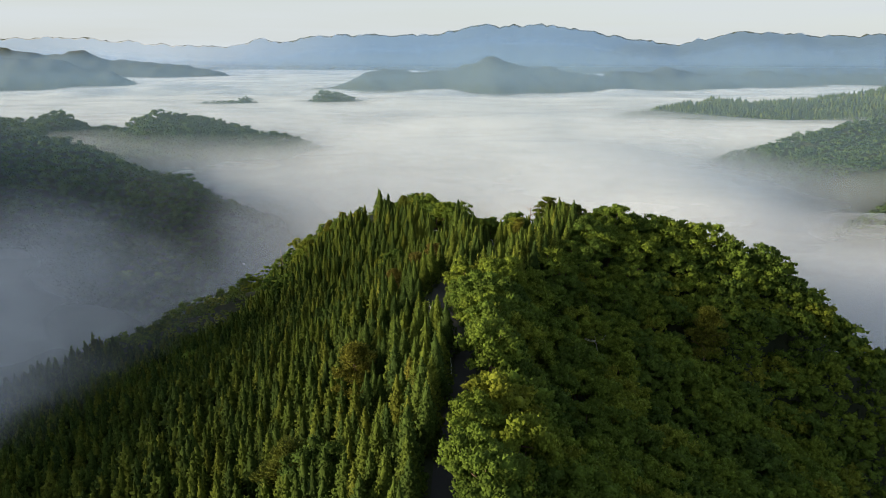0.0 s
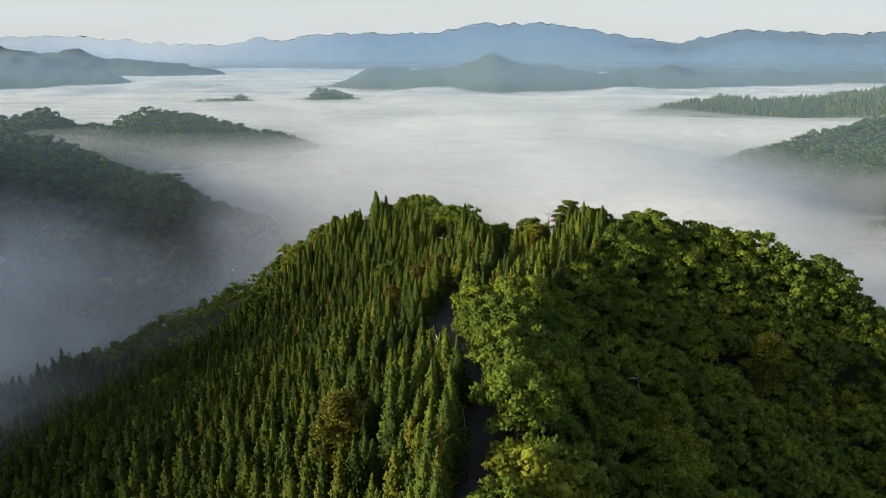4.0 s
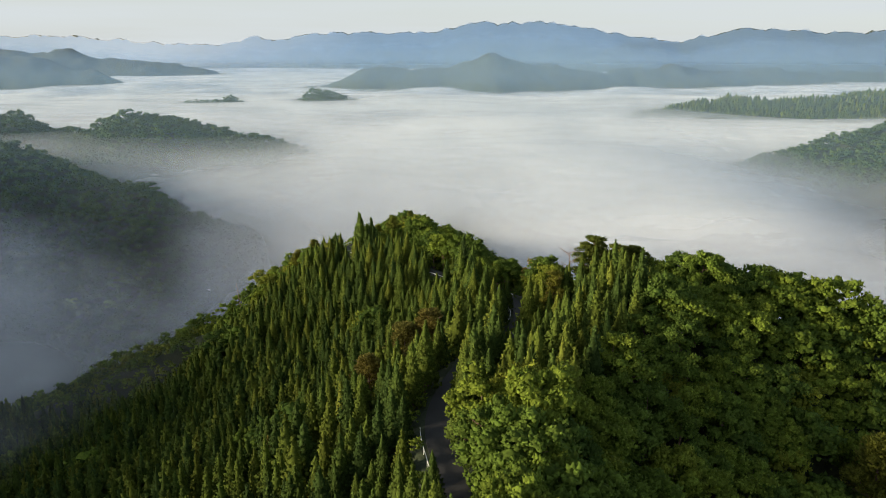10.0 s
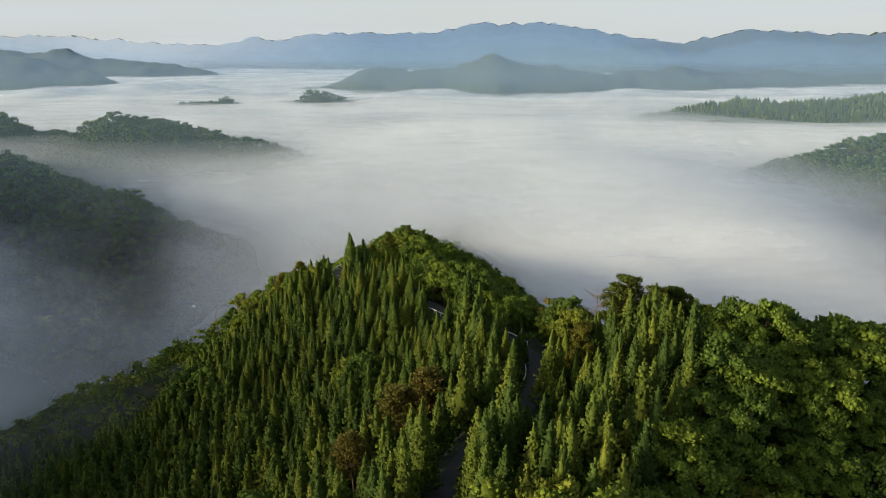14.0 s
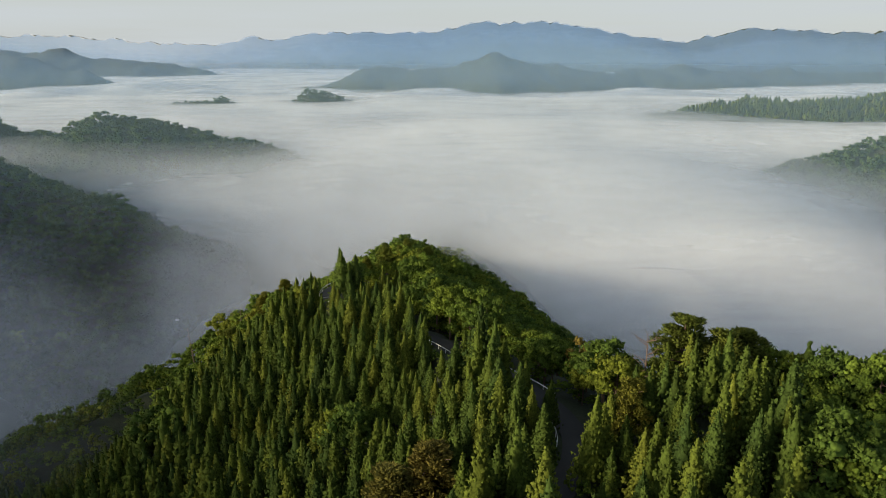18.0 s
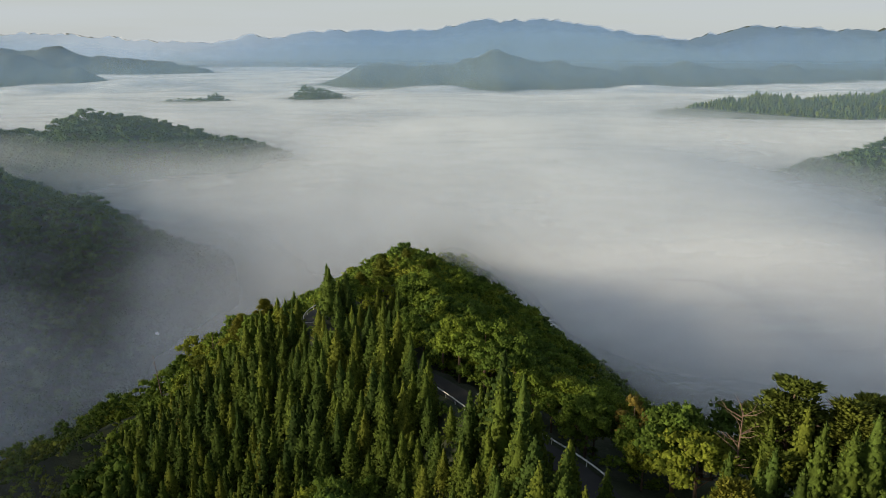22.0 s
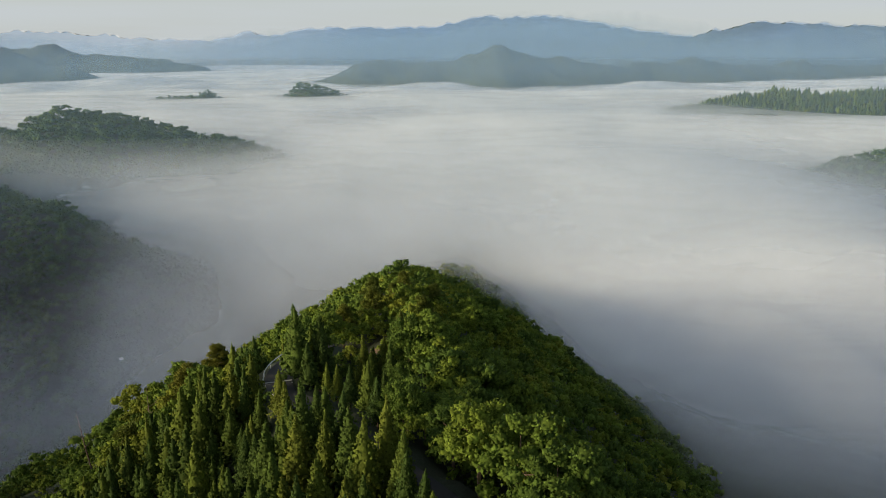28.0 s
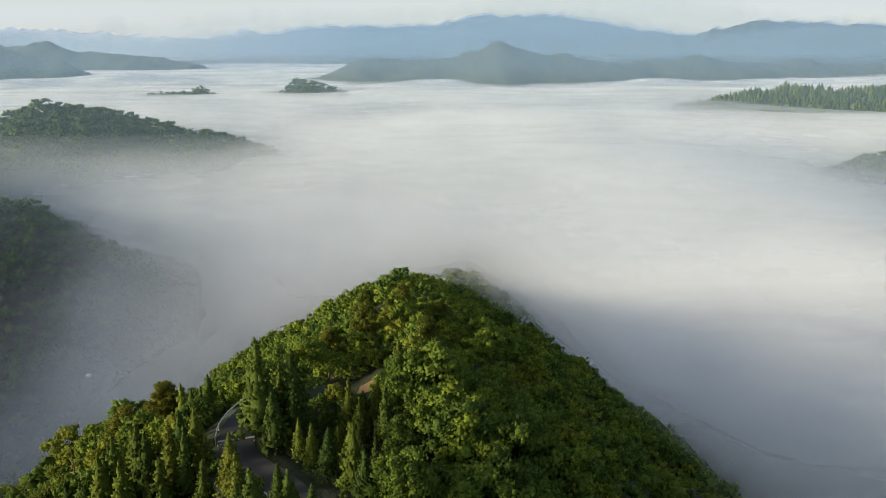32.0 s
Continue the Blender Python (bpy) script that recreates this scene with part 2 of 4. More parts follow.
# ---------------------------------------------------------------- land
# ridge lines: crest points (x, y, z), and how steeply the flanks fall
RIDGES = [
    # main ridge that carries the road, down to its last knoll
    ([(0, -90, 40), (0, 40, 33), (0, 88, 30.5), (2, 128, 29.5), (-1, 158, 29), (8, 182, 28.5), (15, 206, 28)], 0.45),
    ([(15, 206, 28), (8, 226, 26), (-3, 246, 22.5), (-12, 264, 17.5)], 0.45, 0.003),
    # its last knoll, rounded on top and steeper and steeper below; its tail sinks into the mist
    ([(-12, 264, 17.5), (-12, 298, 16), (-13, 322, 13), (-14, 345, 8.5), (-15, 376, 2.5), (-14, 400, -6), (-10, 430, -16), (-4, 460, -27), (2, 494, -35), (12, 530, -52), (12, 580, -80)], 0.34, 0.0046),
    # broad wooded knoll beside the road
    ([(8, 140, 27), (18, 160, 31), (33, 185, 33), (52, 192, 33), (70, 191, 30), (90, 186, 24.5), (116, 172, 2), (180, 160, -34)], 0.42),
    ([(24, 214, 27), (33, 198, 35), (37, 177, 33.5), (39, 168, 29.5), (42, 154, 12)], 0.55),
    ([(52, 192, 30), (64, 172, 12), (66, 150, -3), (80, 105, -14), (90, 40, -26)], 0.45),
    ([(0, 120, 28), (32, 136, 9), (48, 95, -10)], 0.45),
    # spur that drops to the west past the hairpin
    ([(-12, 264, 17.5), (-33, 290, 17), (-46, 301, 8), (-64, 312, -3), (-90, 320, -24), (-150, 288, -44), (-230, 250, -80)], 0.45),
    # wooded hills that stand out of the mist
    ([(-660, 400, 60), (-540, 470, 55), (-440, 520, 42), (-360, 560, 26), (-333, 560, 20), (-289, 555, 8), (-254, 545, -4), (-195, 524, -12), (-165, 535, -34)], 0.42),
    ([(-680, 735, 40), (-540, 725, 30), (-430, 713, 16), (-405, 713, 24), (-366, 713, 10), (-333, 713, 13), (-296, 713, 23.5), (-250, 713, 18), (-201, 713, 11), (-150, 715, 0), (-105, 720, -24)], 0.42),
    ([(215, 980, -8), (245, 982, 2), (320, 1000, 13), (384, 1004, 25), (458, 1000, 21), (562, 1000, 28), (630, 1000, 45), (760, 1000, 74), (1000, 990, 130)], 0.4),
    ([(250, 690, -28), (292, 695, -11), (332, 690, 0), (370, 690, 9), (409, 690, 17), (440, 690, 22), (512, 690, 36), (700, 690, 74)], 0.42),
    ([(262, 480, -62), (283, 487, -52), (302, 490, -39), (323, 490, -24), (354, 490, -8), (430, 490, 20), (600, 480, 60)], 0.42),
    ([(-235, 1175, 4), (-206, 1175, 24), (-179, 1175, 23), (-151, 1175, 16), (-110, 1175, 2)], 0.5),
    ([(-450, 1124, 0), (-385, 1124, 8), (-340, 1124, 15), (-320, 1124, 20), (-303, 1124, 10), (-285, 1124, -6)], 0.5),
    # unseen high ground, added west to keep the early sun off lower slopes
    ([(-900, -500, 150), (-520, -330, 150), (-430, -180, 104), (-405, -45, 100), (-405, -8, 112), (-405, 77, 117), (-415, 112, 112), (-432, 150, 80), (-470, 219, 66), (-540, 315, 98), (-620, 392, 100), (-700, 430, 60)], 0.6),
]
FAR_RIDGES = [
    ([(-275, 1640, 18), (-190, 1650, 50), (-110, 1650, 54), (8, 1650, 54), (105, 1650, 84), (190, 1650, 66), (282, 1670, 54), (380, 1700, 44), (452, 1750, 52), (560, 1800, 60), (720, 1880, 44), (860, 1940, 50), (1040, 2000, 36), (1700, 2100, 50)], 0.3),
    ([(-1500, 1650, 84), (-1114, 1700, 84), (-1036, 1700, 80), (-957, 1700, 78), (-893, 1700, 66), (-829, 1700, 46), (-770, 1690, 34), (-720, 1680, 0)], 0.3),
    ([(-2000, 2600, 140), (-1593, 2600, 105), (-1473, 2600, 88), (-1330, 2600, 98), (-1231, 2600, 72), (-1029, 2600, 60), (-827, 2600, 30), (-760, 2600, 0)], 0.3),
    ([(560, 3380, 40), (700, 3420, 84), (873, 3450, 132), (985, 3480, 150), (1090, 3500, 142), (1224, 3500, 164), (1380, 3500, 196), (1494, 3500, 208), (1600, 3500, 200), (1720, 3500, 202), (1800, 3500, 184), (1960, 3480, 196), (2144, 3450, 202), (2600, 3300, 220)], 0.35),
    ([(-1600, 4350, 70), (-1413, 4400, 122), (-1163, 4450, 190), (-990, 4450, 170), (-778, 4450, 210), (-499, 4450, 217), (-47, 4450, 227), (197, 4450, 277), (405, 4450, 270), (613, 4450, 277),
      (840, 4450, 250), (1068, 4450, 217), (1421, 4430, 170), (1813, 4300, 110)], 0.35),
    ([(-3000, 3700, 200), (-2639, 3900, 175), (-2439, 3950, 166), (-2100, 4050, 186), (-1866, 4100, 168), (-1666, 4150, 150), (-1362, 4200, 148), (-1100, 4300, 110)], 0.3),
]
ROAD = [(0, -60, 36.5), (0, 40, 32.5), (0.3, 75, 31), (1.6, 95, 30.3), (3.5, 106, 29.9), (4.1, 116, 29.5), (3, 128, 29.2), (0.7, 142, 29), (-0.9, 152, 28.9), (-0.4, 161, 28.7),
        (3, 173, 28.4), (10, 184, 28.2), (15.2, 194, 28), (16.6, 203, 27.7), (13.8, 213, 27.2), (8.2, 223, 26.3), (3.8, 231.5, 25), (-1.8, 243, 23.3), (-8, 253, 21.7),
        (-15, 263, 20.5), (-22.3, 272.8, 19.4), (-28.3, 279.2, 18.7), (-30.9, 287, 18), (-29.4, 295.5, 17.2), (-27.2, 300.5, 16.4), (-25.6, 304.5, 15.8)]
VALLEY = -95.0


def along(line, step):
    """Points every few metres along a smooth curve through the line's corners."""
    p = np.array(line, float)
    p = np.vstack([2 * p[0] - p[1], p, 2 * p[-1] - p[-2]])
    out = []
    for i in range(1, len(p) - 2):
        a, b, c, d = p[i - 1:i + 3]
        n = max(1, int(np.linalg.norm(c - b) / step))
        for u in np.arange(n) / n:
            out.append(0.5 * (2 * b + (c - a) * u + (2 * a - 5 * b + 4 * c - d) * u ** 2 + (3 * b - 3 * c + d - a) * u ** 3))
    out.append(p[-2])
    return np.array(out)


def near_line(x, y, line):
    """Distance to the polyline in plan, and the height of the line there."""
    p = np.array(line, float)
    best, high = np.full(x.shape, 1e9), np.zeros(x.shape)
    for a, b in zip(p[:-1], p[1:]):
        v = b[:2] - a[:2]
        u = np.clip(((x - a[0]) * v[0] + (y - a[1]) * v[1]) / (v @ v), 0, 1)
        d = np.hypot(x - a[0] - u * v[0], y - a[1] - u * v[1])
        m = d < best
        best, high = np.where(m, d, best), np.where(m, a[2] + u * (b[2] - a[2]), high)
    return best, high


def ripple(x, y, size, seed):
    """Cheap smooth noise between about -1 and 1."""
    r = np.random.RandomState(seed)
    out = np.zeros(np.shape(x))
    for i in range(7):
        a, ph, f = r.uniform(0, math.tau), r.uniform(0, math.tau), r.uniform(0.6, 1.7) * math.tau / size
        out = out + np.sin((x * math.cos(a) + y * math.sin(a)) * f + ph)
    return out / 3.2


def ridge_height(x, y, ridges, soft, steep):
    total = np.exp(np.full(x.shape, VALLEY / soft))
    for line, k, *bulge in ridges:
        if len(x) > 4000:
            q = np.array(line)
            m = (x > q[:, 0].min() - 420) & (x < q[:, 0].max() + 420) & (y > q[:, 1].min() - 420) & (y < q[:, 1].max() + 420) if soft < 5 else np.ones(x.shape, bool)
        else:
            m = np.ones(x.shape, bool)
        d, h = near_line(x[m], y[m], line)
        fall = k * d + bulge[0] * d * d if bulge else k * d + steep * (1 - np.exp(-d / 30))
        total[m] += np.exp(np.maximum(h - fall, VALLEY - 30) / soft)
    return soft * np.log(total)


def ground(x, y, road=True):
    x, y = np.asarray(x, float), np.asarray(y, float)
    shape = x.shape
    x, y = x.ravel(), y.ravel()
    z = ridge_height(x, y, RIDGES, 3.0, 8.0)
    far = np.hypot(x, y) > 1300
    if far.any():
        zf = ridge_height(x[far], y[far], FAR_RIDGES, 8.0, 0.0)
        z[far] = np.maximum(z[far], zf + (9 * ripple(x[far], y[far], 190, 5) + 5 * ripple(x[far], y[far], 75, 6) + 3 * ripple(x[far], y[far], 55, 7) + 2.2 * ripple(x[far], y[far], 27, 13)) * np.clip(y[far] / 4000, 0.5, 1) * np.clip((zf + 60) / 120, 0, 1))
    z = z + 1.2 * ripple(x, y, 38, 3) + 2.5 * ripple(x, y, 120, 4) * np.clip((np.hypot(x, y - 150) - 150) / 300, 0, 1)
    if road:
        near = (np.abs(x) < 60) & (y > -80) & (y < 330)
        d, h = near_line(x[near], y[near], ROAD)
        w = np.clip((7.5 - d) / 4.5, 0, 1)
        w = w * w * (3 - 2 * w)
        z[near] = z[near] * (1 - w) + (h - 0.12) * w
    return z.reshape(shape)

def fan(*spans):
    """Spread of headings: dense ahead, coarse behind."""
    return np.radians(np.concatenate([np.linspace(a, b, n, endpoint=False) for a, b, n in spans] + [[spans[-1][1]]]))


def land():
    rings = np.concatenate([[0.0], np.geomspace(8, 1300, 190), np.linspace(1325, 4880, 130)])
    heads = fan((-180, -46, 40), (-46, 46, 250), (46, 180, 40))
    r, a = np.meshgrid(rings, heads, indexing="ij")
    x, y = r * np.sin(a), r * np.cos(a)
    z = ground(x, y)
    z = np.where(r > 4800, np.maximum(z, -20), z)
    me = raw_mesh("ground", np.stack([x, y, z], -1).reshape(-1, 3), grid_faces(*r.shape)[:, ::-1], soil, True)
    tagged(new("ground", me), "dark forest floor of steep wooded hills above a valley", "ground", kind="structure")


def mist_level(x, y):
    """The mist lies low round the near ridge and higher over the open valley."""
    d = np.hypot(x, np.maximum(np.abs(y - 200) - 130, 0))
    u, w, f = (np.clip(v, 0, 1) for v in ((d - 75) / 240, (d - 280) / 400, (np.hypot(x, y) - 700) / 600))
    e, n = np.clip((x - 15) / 62, 0, 1), np.clip((450 - y) / 150, 0, 1)
    east = 36 * np.clip((y - 170) / 80, 0, 1) * e * e * (3 - 2 * e) * (1 - u) * n * n * (3 - 2 * n)
    dip = 12 * np.exp(-((x - 480) / 170) ** 2 - ((y - 960) / 70) ** 2)
    dip = dip + 27 * np.exp(-((x - 430) / 190) ** 2 - ((y - 570) / 190) ** 2)
    dip = dip + 2 * np.exp(-((x + 180) / 70) ** 2 - ((y - 1150) / 60) ** 2) + 2 * np.exp(-((x + 325) / 70) ** 2 - ((y - 1105) / 60) ** 2)
    # low in the shaded hollow to the west and before the drowned slope to the east
    dip = dip + 17 * np.exp(-((x + 245) / 150) ** 2 - ((y - 430) / 165) ** 2) + 16 * np.exp(-((x - 310) / 80) ** 2 - ((y - 455) / 90) ** 2)
    mound = 9 * np.exp(-((x - 5) / 120) ** 2 - ((y - 480) / 100) ** 2)
    bank = np.clip((np.hypot(x, y) - 1300) / 200, 0, 1) * np.clip((1850 - np.hypot(x, y)) / 250, 0, 1) * np.clip(ripple(x, y * 0.6, 300, 61) + 0.5 * ripple(x, y, 190, 62), -0.4, 1.2) * 5
    left = 11 * np.exp(-((x + 600) / 90) ** 2 - ((y - 1550) / 130) ** 2)
    return -47 + bank + left + east + mound - dip + 36 * u * u * (3 - 2 * u) + 12 * w * w * (3 - 2 * w) + 9 * f * f * (3 - 2 * f)


def mist_sheet(drop, deep, most, label, swell, seed, hollow=0.76, stuff=None):
    rings = np.concatenate([np.geomspace(40, 1300, 120), np.linspace(1312, 1900, 50), np.linspace(1960, 4820, 34)])
    heads = fan((-180, -46, 24), (-46, 46, 190), (46, 180, 24))
    r, a = np.meshgrid(rings, heads, indexing="ij")
    x, y = r * np.sin(a), r * np.cos(a)
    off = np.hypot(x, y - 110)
    far = np.clip((off - 300) / 900, 0, 1)
    z = mist_level(x, y) - drop * (1 - 0.85 * far) + swell * (0.5 * ripple(x, y, 260, seed) + 0.07 * ripple(x, y, 95, seed + 1))
    depth = z - ground(x, y, False)
    thick = most * (1 - np.exp(-np.clip(depth - 0.5, 0, None) / deep))
    # torn open over the shaded hollow to the west, in drifting wisps
    wisp = 0.9 + 0.22 * ripple(x + 0.6 * y, 0.45 * y, 120, 77 + seed) + 0.12 * ripple(x + 0.4 * y, 0.6 * y, 48, 79 + seed)
    thick = thick * (1 - hollow * np.exp(-((x + 195) / 175) ** 4 - ((y - 350) / 260) ** 4) * wisp)
    # and thin before the slopes to the east
    thick = thick * (1 - 0.8 * np.exp(-((x - 335) / 110) ** 2 - ((y - 470) / 120) ** 2))
    # opacity raised with distance from the flight path, as for slant views through mist
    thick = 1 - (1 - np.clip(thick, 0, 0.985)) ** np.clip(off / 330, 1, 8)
    me = raw_mesh("mist", np.stack([x, y, z], -1).reshape(-1, 3), grid_faces(*r.shape)[:, ::-1], stuff or mist_white, True, thick=thick.ravel())
    tagged(new("mist", me), label, "mist", kind="stuff")


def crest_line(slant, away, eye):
    """Haze sheet's top at this distance, cut to the ranges' skyline from eye height."""
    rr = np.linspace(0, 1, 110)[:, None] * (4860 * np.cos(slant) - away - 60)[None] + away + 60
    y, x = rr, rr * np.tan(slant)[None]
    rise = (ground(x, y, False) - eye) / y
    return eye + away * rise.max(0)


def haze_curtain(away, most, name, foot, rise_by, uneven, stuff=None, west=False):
    """Upright tinted haze sheet added across the valley, as far north as given."""
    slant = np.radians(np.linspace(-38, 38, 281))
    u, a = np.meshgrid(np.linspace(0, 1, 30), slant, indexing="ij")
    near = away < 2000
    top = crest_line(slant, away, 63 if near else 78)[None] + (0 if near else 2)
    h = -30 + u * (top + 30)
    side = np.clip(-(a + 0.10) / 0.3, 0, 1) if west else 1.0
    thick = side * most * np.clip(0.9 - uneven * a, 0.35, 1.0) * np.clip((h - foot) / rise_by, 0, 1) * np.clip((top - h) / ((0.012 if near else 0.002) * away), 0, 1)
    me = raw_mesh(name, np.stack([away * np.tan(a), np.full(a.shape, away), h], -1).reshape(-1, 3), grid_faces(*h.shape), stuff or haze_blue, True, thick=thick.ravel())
    tagged(new(name, me), "upright pale sheet added for morning haze in the west" if west else "upright blue sheet added for morning haze before the far ranges", "haze", kind="stuff")


land()
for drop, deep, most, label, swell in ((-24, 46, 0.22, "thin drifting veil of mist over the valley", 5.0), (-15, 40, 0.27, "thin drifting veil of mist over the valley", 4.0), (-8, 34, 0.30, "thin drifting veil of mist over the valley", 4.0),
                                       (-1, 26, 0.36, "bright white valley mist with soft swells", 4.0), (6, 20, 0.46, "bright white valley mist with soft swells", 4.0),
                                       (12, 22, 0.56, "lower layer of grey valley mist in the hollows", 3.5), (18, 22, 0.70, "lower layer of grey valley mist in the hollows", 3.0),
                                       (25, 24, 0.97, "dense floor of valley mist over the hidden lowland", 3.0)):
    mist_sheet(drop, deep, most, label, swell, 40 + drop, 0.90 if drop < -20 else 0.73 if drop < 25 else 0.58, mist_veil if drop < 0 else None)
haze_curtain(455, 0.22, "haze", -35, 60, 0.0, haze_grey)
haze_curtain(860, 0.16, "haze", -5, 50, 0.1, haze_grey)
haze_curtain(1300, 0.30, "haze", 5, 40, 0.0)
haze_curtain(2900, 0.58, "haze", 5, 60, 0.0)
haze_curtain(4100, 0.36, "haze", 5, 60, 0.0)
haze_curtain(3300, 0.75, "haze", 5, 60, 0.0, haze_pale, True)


# ---------------------------------------------------------------- trees
def unit(v):
    return v / (np.linalg.norm(v, axis=1, keepdims=True) + 1e-6)


def tufts(rng, points, outward, size, loose=0.36):
    """Small leaf sprays, one at each point, lying roughly across the outward direction."""
    n = len(points)
    out = unit(unit(outward) + rng.normal(0, loose, (n, 3)))
    side = unit(np.cross(out, rng.normal(0, 1, (n, 3))))
    up = np.cross(side, out)
    s = (size * rng.uniform(0.6, 1.4, n))[:, None]
    v = np.stack([points + side * s * 0.6 - up * s * 0.35 - out * s * 0.15, points + up * s * 0.75 + out * s * 0.12, points - side * s * 0.6 - up * s * 0.35 - out * s * 0.15], 1)
    return v.reshape(-1, 3), np.arange(3 * n).reshape(-1, 3)


def sprays(rng, points, outward, size):
    """Pointed conifer twigs that reach outward and turn up at the tip."""
    n = len(points)
    out = unit(outward + rng.normal(0, 0.25, (n, 3)))
    side = unit(np.cross(out, np.array([[0, 0, 1.0]])) + rng.normal(0, 0.3, (n, 3)))
    s = (size * rng.uniform(0.7, 1.35, n))[:, None]
    v = np.stack([points - out * s * 0.55 + side * s * 0.42, points + out * s * 0.6 + np.array([0, 0, 0.12]) * s, points - out * s * 0.55 - side * s * 0.42], 1)
    return v.reshape(-1, 3), np.arange(3 * n).reshape(-1, 3)


def core(rng, rings, sides):
    """Inner body that keeps the crown from being seen through: rings of (height, radius)."""
    v = []
    for h, r in rings:
        a = np.arange(sides) / sides * math.tau + rng.uniform(0, 1)
        rr = r * rng.uniform(0.8, 1.15, sides)
        v.append(np.stack([rr * np.cos(a), rr * np.sin(a), np.full(sides, h)], -1))
    v = np.concatenate(v)
    f = []
    for i in range(len(rings) - 1):
        for j in range(sides):
            k = (j + 1) % sides
            a, b, c, d = i * sides + j, i * sides + k, (i + 1) * sides + k, (i + 1) * sides + j
            f += [(a, b, c), (a, c, d)]
    return v, np.array(f)


def lumpy(rng, rings, sides, rough):
    """Solid body of the foliage with an uneven skin: rings of (height, radius)."""
    v, f = core(rng, rings, sides)
    v[:, :2] *= 1 + rng.normal(0, rough, (len(v), 1))
    v[:, 2] += rng.normal(0, rough * 0.6, len(v)) * np.hypot(v[:, 0], v[:, 1])
    return v, f


def joined(pieces):
    vs, fs, base = [], [], 0
    for v, f in pieces:
        vs.append(v)
        fs.append(f + base)
        base += len(v)
    return np.concatenate(vs), np.concatenate(fs)


def knobs(rng, points, outward, size, tall=1.35):
    """Small leafy clumps, one at each point, that bulge outward."""
    n = len(points)
    out = unit(unit(outward) + rng.normal(0, 0.24, (n, 3)))
    side = unit(np.cross(out, np.array([[0, 0, 1.0]])) + rng.normal(0, 0.2, (n, 3)))
    up = np.cross(side, out)
    s = (size * rng.uniform(0.65, 1.4, n))[:, None]
    back = points - out * s * 0.35
    v = np.stack([points + out * s * 0.6 + np.array([0, 0, 0.2]) * s, back + side * s * 0.62, back + up * s * 0.62 * tall, back - side * s * 0.62, back - up * s * 0.62 * tall], 1)
    f = np.array([(0, 2, 1), (0, 3, 2), (0, 4, 3), (0, 1, 4)])
    return v.reshape(-1, 3), (f[None] + 5 * np.arange(n)[:, None, None]).reshape(-1, 3)


def cedar_crown(seed, n, size, h=12.0, r=2.5, sides=8, levels=9, twigs=0.5):
    """Flame-shaped crown of many knobbly clumps in uneven whorls, with a pointed leader."""
    rng = np.random.RandomState(seed)
    u = 1 - rng.uniform(0, 1, n) ** 0.66
    z = h * (0.1 + 0.9 * u)
    a = rng.uniform(0, math.tau, n)
    girth = (r * (1 - u) ** 0.86 + 0.05) * (0.92 + 0.12 * np.sin(z * 4.6 + 2.0 * np.sin(a + seed)) + 0.11 * np.sin(3 * a + 1.3 * z + seed))
    reach = girth * rng.uniform(0.74, 1.12, n)
    p = np.stack([reach * np.cos(a), reach * np.sin(a), z], -1)
    o = np.stack([np.cos(a), np.sin(a), 0.3 + 0.5 * u], -1)
    clump = knobs(rng, p, o, size * (0.55 + 0.6 * (1 - u)))
    k = int(n * twigs)
    twig = sprays(rng, p[:k] * np.array([1.05, 1.05, 1]), o[:k] + np.array([0, 0, 0.5]), size * (0.5 + 0.45 * (1 - u[:k])))
    g = [(k, r * 0.7 * (1 - k) ** 0.86 + 0.02) for k in np.linspace(0.12, 1.0, levels)]
    return joined([clump, twig, lumpy(rng, [(h * (0.1 + 0.9 * k), w) for k, w in g], sides, 0.12)])


def broad_crown(seed, lobes, per, size, r=3.6, h=9.0, sides=6, rows=4, lobe=(0.26, 0.48)):
    """Crown of several leafy lobes round a few limbs."""
    rng = np.random.RandomState(seed)
    pieces = []
    wide = rng.uniform(0.85, 1.15, 2)
    for i in range(lobes):
        g = i / lobes
        az, el = i * 2.4 + rng.uniform(-0.5, 0.5), math.asin(1 - 1.35 * g)
        c = np.array([math.cos(az) * math.cos(el) * r * 0.66 * wide[0], math.sin(az) * math.cos(el) * r * 0.66 * wide[1], h * 0.62 + math.sin(el) * h * 0.27])
        c = c + rng.normal(0, 0.14 * r, 3)
        q = r * rng.uniform(*lobe)
        d = rng.normal(0, 1, (per, 3))
        d[:, 2] = np.abs(d[:, 2]) * 0.9 - 0.25
        d = unit(d)
        p = c + d * q * rng.uniform(0.7, 1.1, (per, 1)) * np.array([1, 1, 0.8])
        n = max(3, int(per * 0.34))
        pieces.append(knobs(rng, p[:n], d[:n] + np.array([0, 0, 0.35]), size * 1.5, 1.0))
        pieces.append(tufts(rng, p[n:], d[n:] + np.array([0, 0, 0.35]), size))
        cv, cf = lumpy(rng, [(-0.42 * q, 0.42 * q), (0.0, 0.66 * q), (0.4 * q, 0.5 * q), (0.62 * q, 0.05 * q)][4 - rows:], sides, 0.2)
        pieces.append((cv + c, cf))
    return joined(pieces)


